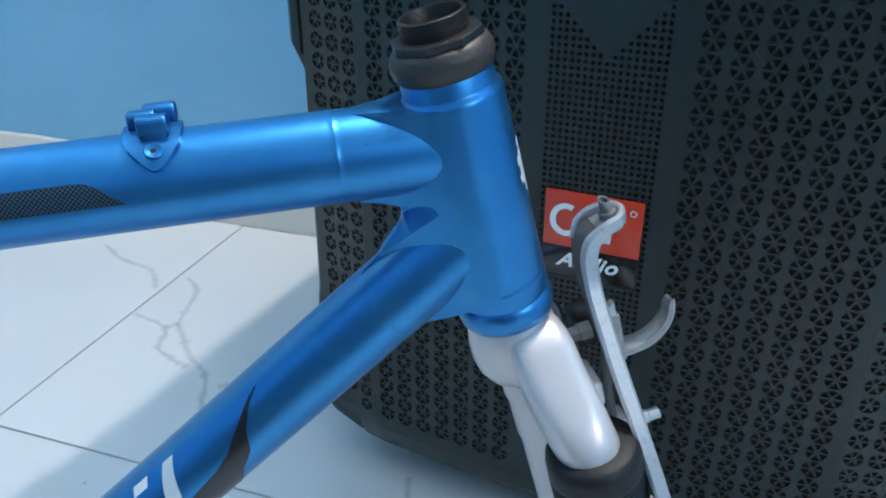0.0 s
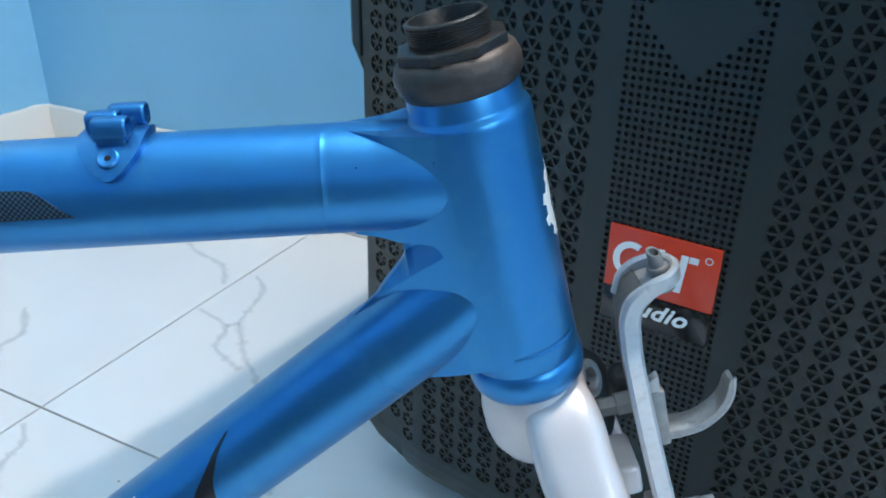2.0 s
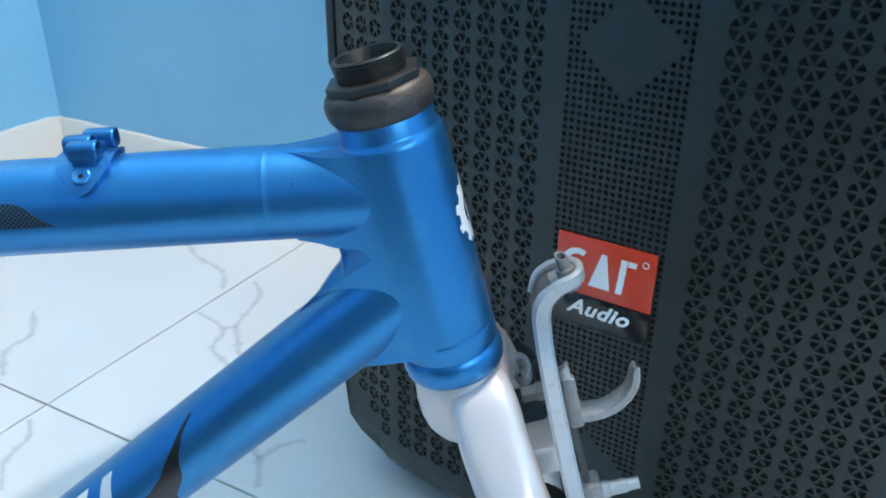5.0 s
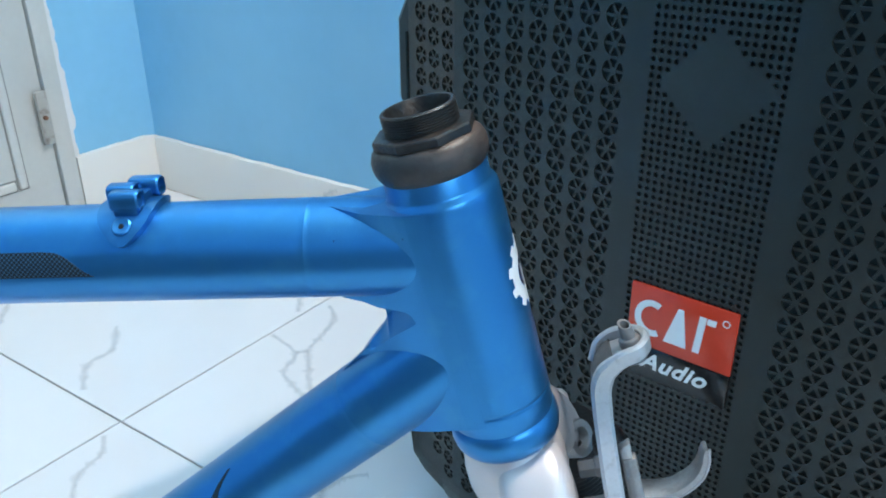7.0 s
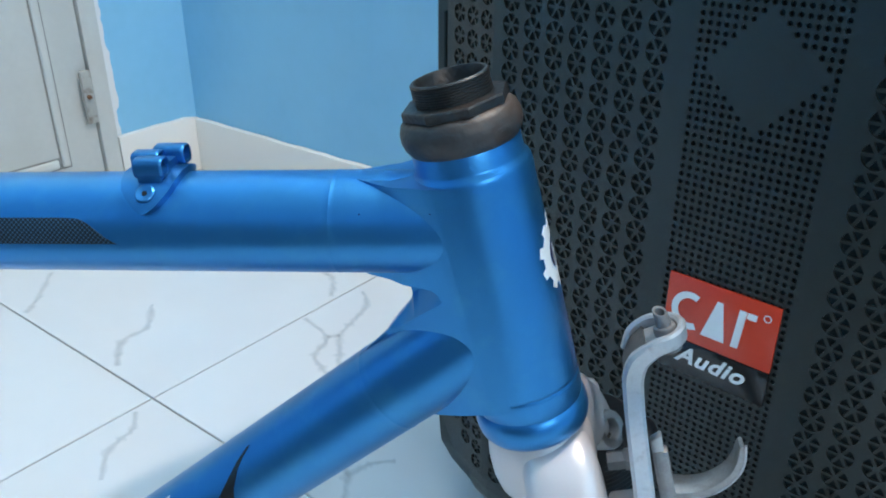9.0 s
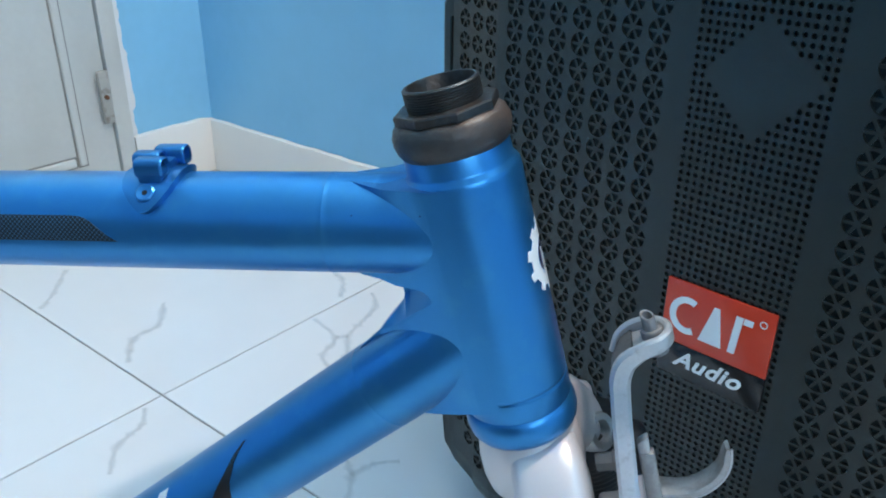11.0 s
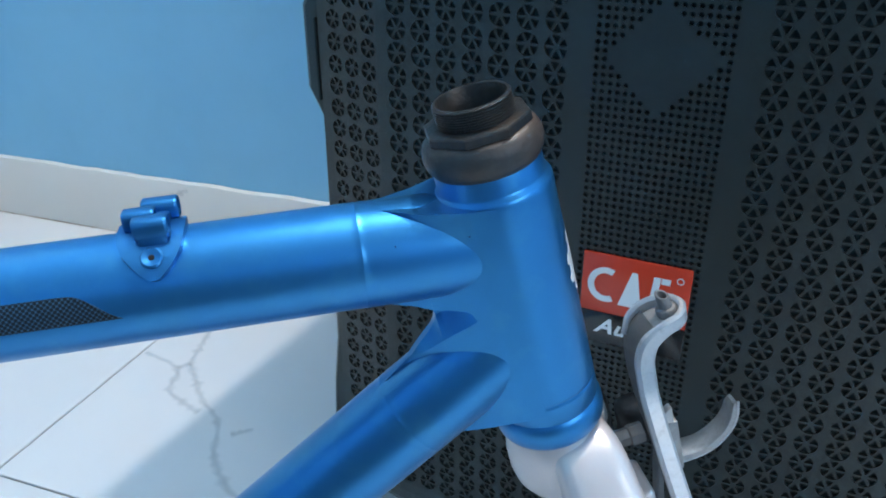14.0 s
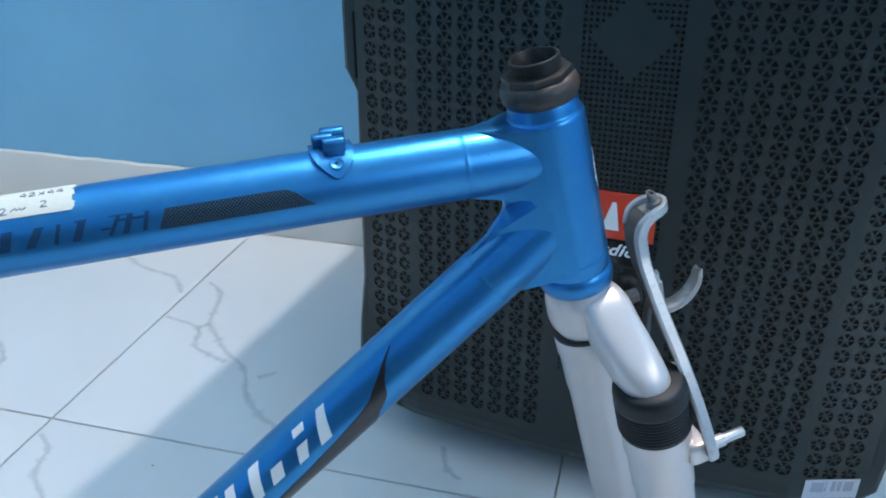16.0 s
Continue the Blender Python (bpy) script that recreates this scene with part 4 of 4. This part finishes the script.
def arm_body(f):
    """The web behind the bright edge: deep at the top, fading out towards the pivot."""
    d = float(np.interp(f, [0.0, 0.30, 0.50, 0.65, 1.0], [0.0035, 0.0040, 0.0090, 0.0165, 0.0180]))
    return [(a, b + d / 2 + 0.0015) for a, b in strap(0.0054, d, 0.0012)]


# Web coloured dark for its shade, edge and rim pale for their light.
brake = part("brake", sweep(ARM, arm_body, (0, 1, 0), 8), CAST, bike, "curved cast aluminium rim brake arm")
part("arm_edge", sweep([(x, y, z, k) for (x, y, z), k in zip(ARM, (0.80, 0.82, 0.88, 0.95, 1.0, 1.0, 1.02, 1.04, 1.02, 0.92))], strap(0.0082, 0.0050, 0.0014), (0, 1, 0), 8), PALE_ALLOY, brake, "worn edge of the arm, coloured pale where it catches light")
# rounded slotted end: a raised rim that runs round the clamp bolt
RIM = [(0.0500, -0.0076, -0.0709), (0.0560, -0.0078, -0.0680), (0.0618, -0.0069, -0.0668), (0.0655, -0.0030, -0.0662), (0.0662, 0.0015, -0.0658), (0.0640, 0.0060, -0.0657), (0.0590, 0.0090, -0.0661), (0.0530, 0.0105, -0.0676), (0.0475, 0.0108, -0.0714), (0.0442, 0.0098, -0.0778)]
part("arm_rim", sweep(RIM, strap(0.0034, 0.0074, 0.0010), (0, 0, 1), 8), PALE_ALLOY, brake)
part("arm_end", sweep([(0.0500, 0.0012, -0.0706), (0.0560, 0.0012, -0.0692), (0.0630, 0.0012, -0.0688)], strap(0.0040, 0.0145, 0.0010), (0, 1, 0), 4), ALLOY, brake)
bm = lathe([(0.0046, -0.0720), (0.0046, -0.0618), (0.0042, -0.0611), (0.0031, -0.0608), (0.0028, -0.0548), (0.0025, -0.0545), (0.0019, -0.0548), (0.0019, -0.0608), (0.0019, -0.0720)], None, 28, True)
for v in bm.verts:
    if v.co.z > -0.058:
        v.co.z += 0.45 * v.co.y - 0.35 * v.co.x
bm.transform(Matrix.Translation((0.0592, 0.0008, -0.0604)) @ pose(0, 0, 0, -4, -7, 0) @ Matrix.Translation((0, 0, 0.058)))
part("clamp_bolt", bm, DULL, brake, "dull steel sleeve, hollow and cut off aslant")
part("pivot_bolt", lathe([(0.0060, 0.0), (0.0060, 0.0060), (0.0044, 0.0066), (0.0044, 0.0130), (0.0034, 0.0136), (0.0034, 0.0270), (0.0030, 0.0276)], Matrix.Translation((0.0410, -0.0680, -0.2105)) @ pose(0, 0, 0, 0, 90, 0), 20), PALE_ALLOY, brake)
part("far_arm", sweep([(0.0500, 0.0270, -0.2280), (0.0495, 0.0240, -0.2000), (0.0485, 0.0140, -0.1700), (0.0478, 0.0040, -0.1450), (0.0480, -0.0040, -0.1290), (0.0485, -0.0075, -0.1150)], strap(0.0040, 0.0065, 0.0008), (0, 1, 0), 8), CAST, brake)
part("far_lug", box(bmesh.new(), (0.0440, 0.0180, -0.2330), (0.0570, 0.0330, -0.2150), 0.002, 2), ALLOY, brake)
part("far_bolt", lathe([(0.0050, 0.0), (0.0050, 0.0050), (0.0042, 0.0056), (0.0042, 0.0150), (0.0036, 0.0156), (0.0036, 0.0222)], Matrix.Translation((0.0560, 0.0250, -0.2250)) @ pose(0, 0, 0, 0, 90, 0), 20), PALE_ALLOY, brake)
# curved hook: a bent strip between two arcs, thinning and narrowing to a rounded end
INNER = [(0.0480, -0.1394), (0.0560, -0.1414), (0.0650, -0.1411), (0.0740, -0.1360), (0.0788, -0.1292), (0.0808, -0.1212)]
OUTER = [(0.0480, -0.1448), (0.0580, -0.1460), (0.0690, -0.1442), (0.0780, -0.1376), (0.0824, -0.1298), (0.0838, -0.1208)]
ins, outs = smooth_path(INNER, 6), smooth_path(OUTER, 6)
loops = []
for k, (a, b) in enumerate(zip(ins, outs)):
    end = max(0.0, (k - len(ins) + 4) / 3)
    a, b = a + (b - a) * 0.22 * end ** 2, b + (a - b) * 0.22 * end ** 2
    far = 0.0040 - 0.0045 * k / (len(ins) - 1) - 0.0015 * end
    loops.append([(a[0] + (b[0] - a[0]) * f, y, a[1] + (b[1] - a[1]) * f) for f, y in ((0.15, -0.0087), (0.85, -0.0087), (1.0, -0.0079), (1.0, far - 0.0008), (0.85, far), (0.15, far), (0.0, far - 0.0008), (0.0, -0.0079))])
part("hook", rings(bmesh.new(), loops), ALLOY, brake, "curved aluminium strip hook with a rounded end")
# Pale bead that paints the bright glint on the hook's outer edge.
part("hook_edge", sweep([(x, -0.0083, z, k) for (x, z), k in zip(OUTER, (0.5, 0.6, 0.8, 1.0, 1.0, 0.9))], oval(0.0006, 0.0006, 10), (0, 1, 0), 6), PALE_ALLOY, brake)
part("hook_plate", box(bmesh.new(), (0.0462, -0.0135, -0.1445), (0.0528, -0.0080, -0.1150), 0.0012, 2), ALLOY, brake)
bm = box(bmesh.new(), (0.0462, -0.0130, -0.1155), (0.0512, -0.0084, -0.1082), 0.0008, 2)
for v in bm.verts:
    if v.co.z > -0.112:
        v.co.z += 0.55 * (v.co.x - 0.0487)
part("plate_tab", bm, PALE_ALLOY, brake, "bright folded tab")
part("pad_bolt", lathe([(0.0040, 0.0), (0.0044, 0.0006), (0.0044, 0.0075), (0.0052, 0.0080), (0.0052, 0.0145)], Matrix.Translation((0.0262, 0.0030, -0.1300)) @ pose(0, 0, 0, 0, 90, 0), 6), DULL, brake, smooth=25)
part("crown_boss", lathe([(0.0118, 0.0), (0.0118, 0.0080), (0.0108, 0.0110), (0.0080, 0.0128), (0.003, 0.0134)], Matrix.Translation((0.0125, 0.0530, -0.1330)) @ pose(0, 0, 0, 0, 90, 0), 36), SILVER, fork)
part("cable_stop", lathe([(0.0050, 0.0016), (0.0056, 0.0026), (0.0074, 0.0032), (0.0090, 0.0026), (0.0096, 0.0012), (0.0096, -0.0100), (0.0050, -0.0100)], frame_z((0.0272, 0.0345, -0.1375), (0.80, -0.50, 0.33)), 40, True), ALLOY, brake, "dull grey ring-shaped stop")
part("pad_clamp", box(bmesh.new(), (0.0340, 0.0100, -0.1490), (0.0500, 0.0270, -0.1235), 0.006, 3), RUBBER, brake, "dark brake pad clamp")
part("pad_holder", box(bmesh.new(), (0.0225, -0.0100, -0.1735), (0.0385, 0.0160, -0.1570), 0.003, 3), SILVER, brake)

# ---- floor tiles ----
bm = box(bmesh.new(), (0.001, 0.001, -0.0026), (0.599, 0.599, 0.0), 0.0008, 1)
tile_mesh = link_mesh("floor_tile", bm, TILE, 0)
ix0, ix1 = math.floor((X0 + 0.604) / 0.6), math.ceil((X1 + 0.604) / 0.6)
iy0, iy1 = math.floor((Y0 - 0.58) / 0.6), math.ceil((Y1 - 0.58) / 0.6)
for i in range(ix0, ix1):
    for j in range(iy0, iy1):
        t = new("floor_tile", tile_mesh)
        t.location = (-0.604 + 0.6 * i, 0.58 + 0.6 * j, 0)
        t.parent = floor

# grey veins in the glaze, as thin inlays in the tiles they cross
VEINS = {
    (-1, 0): ([(-0.772, 0.978), (-0.714, 0.946), (-0.652, 0.930), (-0.613, 0.888)], [(-0.800, 0.712), (-0.751, 0.671), (-0.745, 0.630), (-0.698, 0.592)], [(-1.008, 0.675), (-0.949, 0.623), (-0.918, 0.588)]),
    (0, 0): ([(-0.587, 0.929), (-0.553, 0.898), (-0.536, 0.846), (-0.527, 0.819), (-0.494, 0.784), (-0.469, 0.758)], [(-0.598, 0.821), (-0.538, 0.805), (-0.520, 0.765), (-0.491, 0.749), (-0.459, 0.739)],
             [(-0.538, 0.805), (-0.527, 0.819)], [(-0.469, 0.758), (-0.430, 0.731), (-0.399, 0.679), (-0.369, 0.650), (-0.327, 0.624), (-0.300, 0.592)], [(-0.403, 0.717), (-0.383, 0.733)],
             [(-0.327, 0.624), (-0.321, 0.652), (-0.302, 0.673)], [(-0.138, 0.649), (-0.125, 0.614), (-0.106, 0.601)]),
    (0, -1): ([(-0.597, 0.552), (-0.572, 0.532), (-0.566, 0.515), (-0.557, 0.490), (-0.523, 0.464)],),
}
rng = random.Random(4)


def vein(line, put, parent):
    """One vein as a thin strip with melting rims; put() lays its plane points on the surface."""
    bm = bmesh.new()
    pts = smooth_path(line, 7)
    prev = None
    for i, q in enumerate(pts):
        d = pts[min(i + 1, len(pts) - 1)] - pts[max(i - 1, 0)]
        n = Vector((-d[1], d[0])).normalized()
        w = 0.0020 + 0.0026 * rng.random() ** 2 + (0.002 if i % 7 == 0 and 0 < i < len(pts) - 1 else 0)
        c = Vector((q[0], q[1])) + n * ((rng.random() - 0.5) * 0.002)
        row = [bm.verts.new(put(c.x + n.x * k * w, c.y + n.y * k * w)) for k in (-1.9, -0.35, 0.35, 1.9)]
        if prev:
            for k in range(3):
                bm.faces.new((prev[k], prev[k + 1], row[k + 1], row[k]))
        prev = row
    lay = bm.verts.layers.float.new("fade")
    for k, v in enumerate(bm.verts):
        v[lay] = (0.0, 1.0, 1.0, 0.0)[k % 4] * (0.55 + 0.45 * rng.random())
    bmesh.ops.recalc_face_normals(bm, faces=bm.faces)
    part("vein", bm, VEIN, parent, smooth=0)


for cell, lines in VEINS.items():
    for line in lines:
        vein(line, lambda x, y: (x, y, 0.00025), floor)
vein([(-0.724, 0.098), (-0.752, 0.081), (-0.765, 0.061), (-0.790, 0.020)], lambda x, z: (x, Y1 - 0.01325, z), sk)
# a small chip in the glaze
part("chip", lathe([(0.0016, 0.0), (0.0012, 0.0003)], Matrix.Translation((-0.441, 0.5375, 0.0)), 10), GROUT, floor)
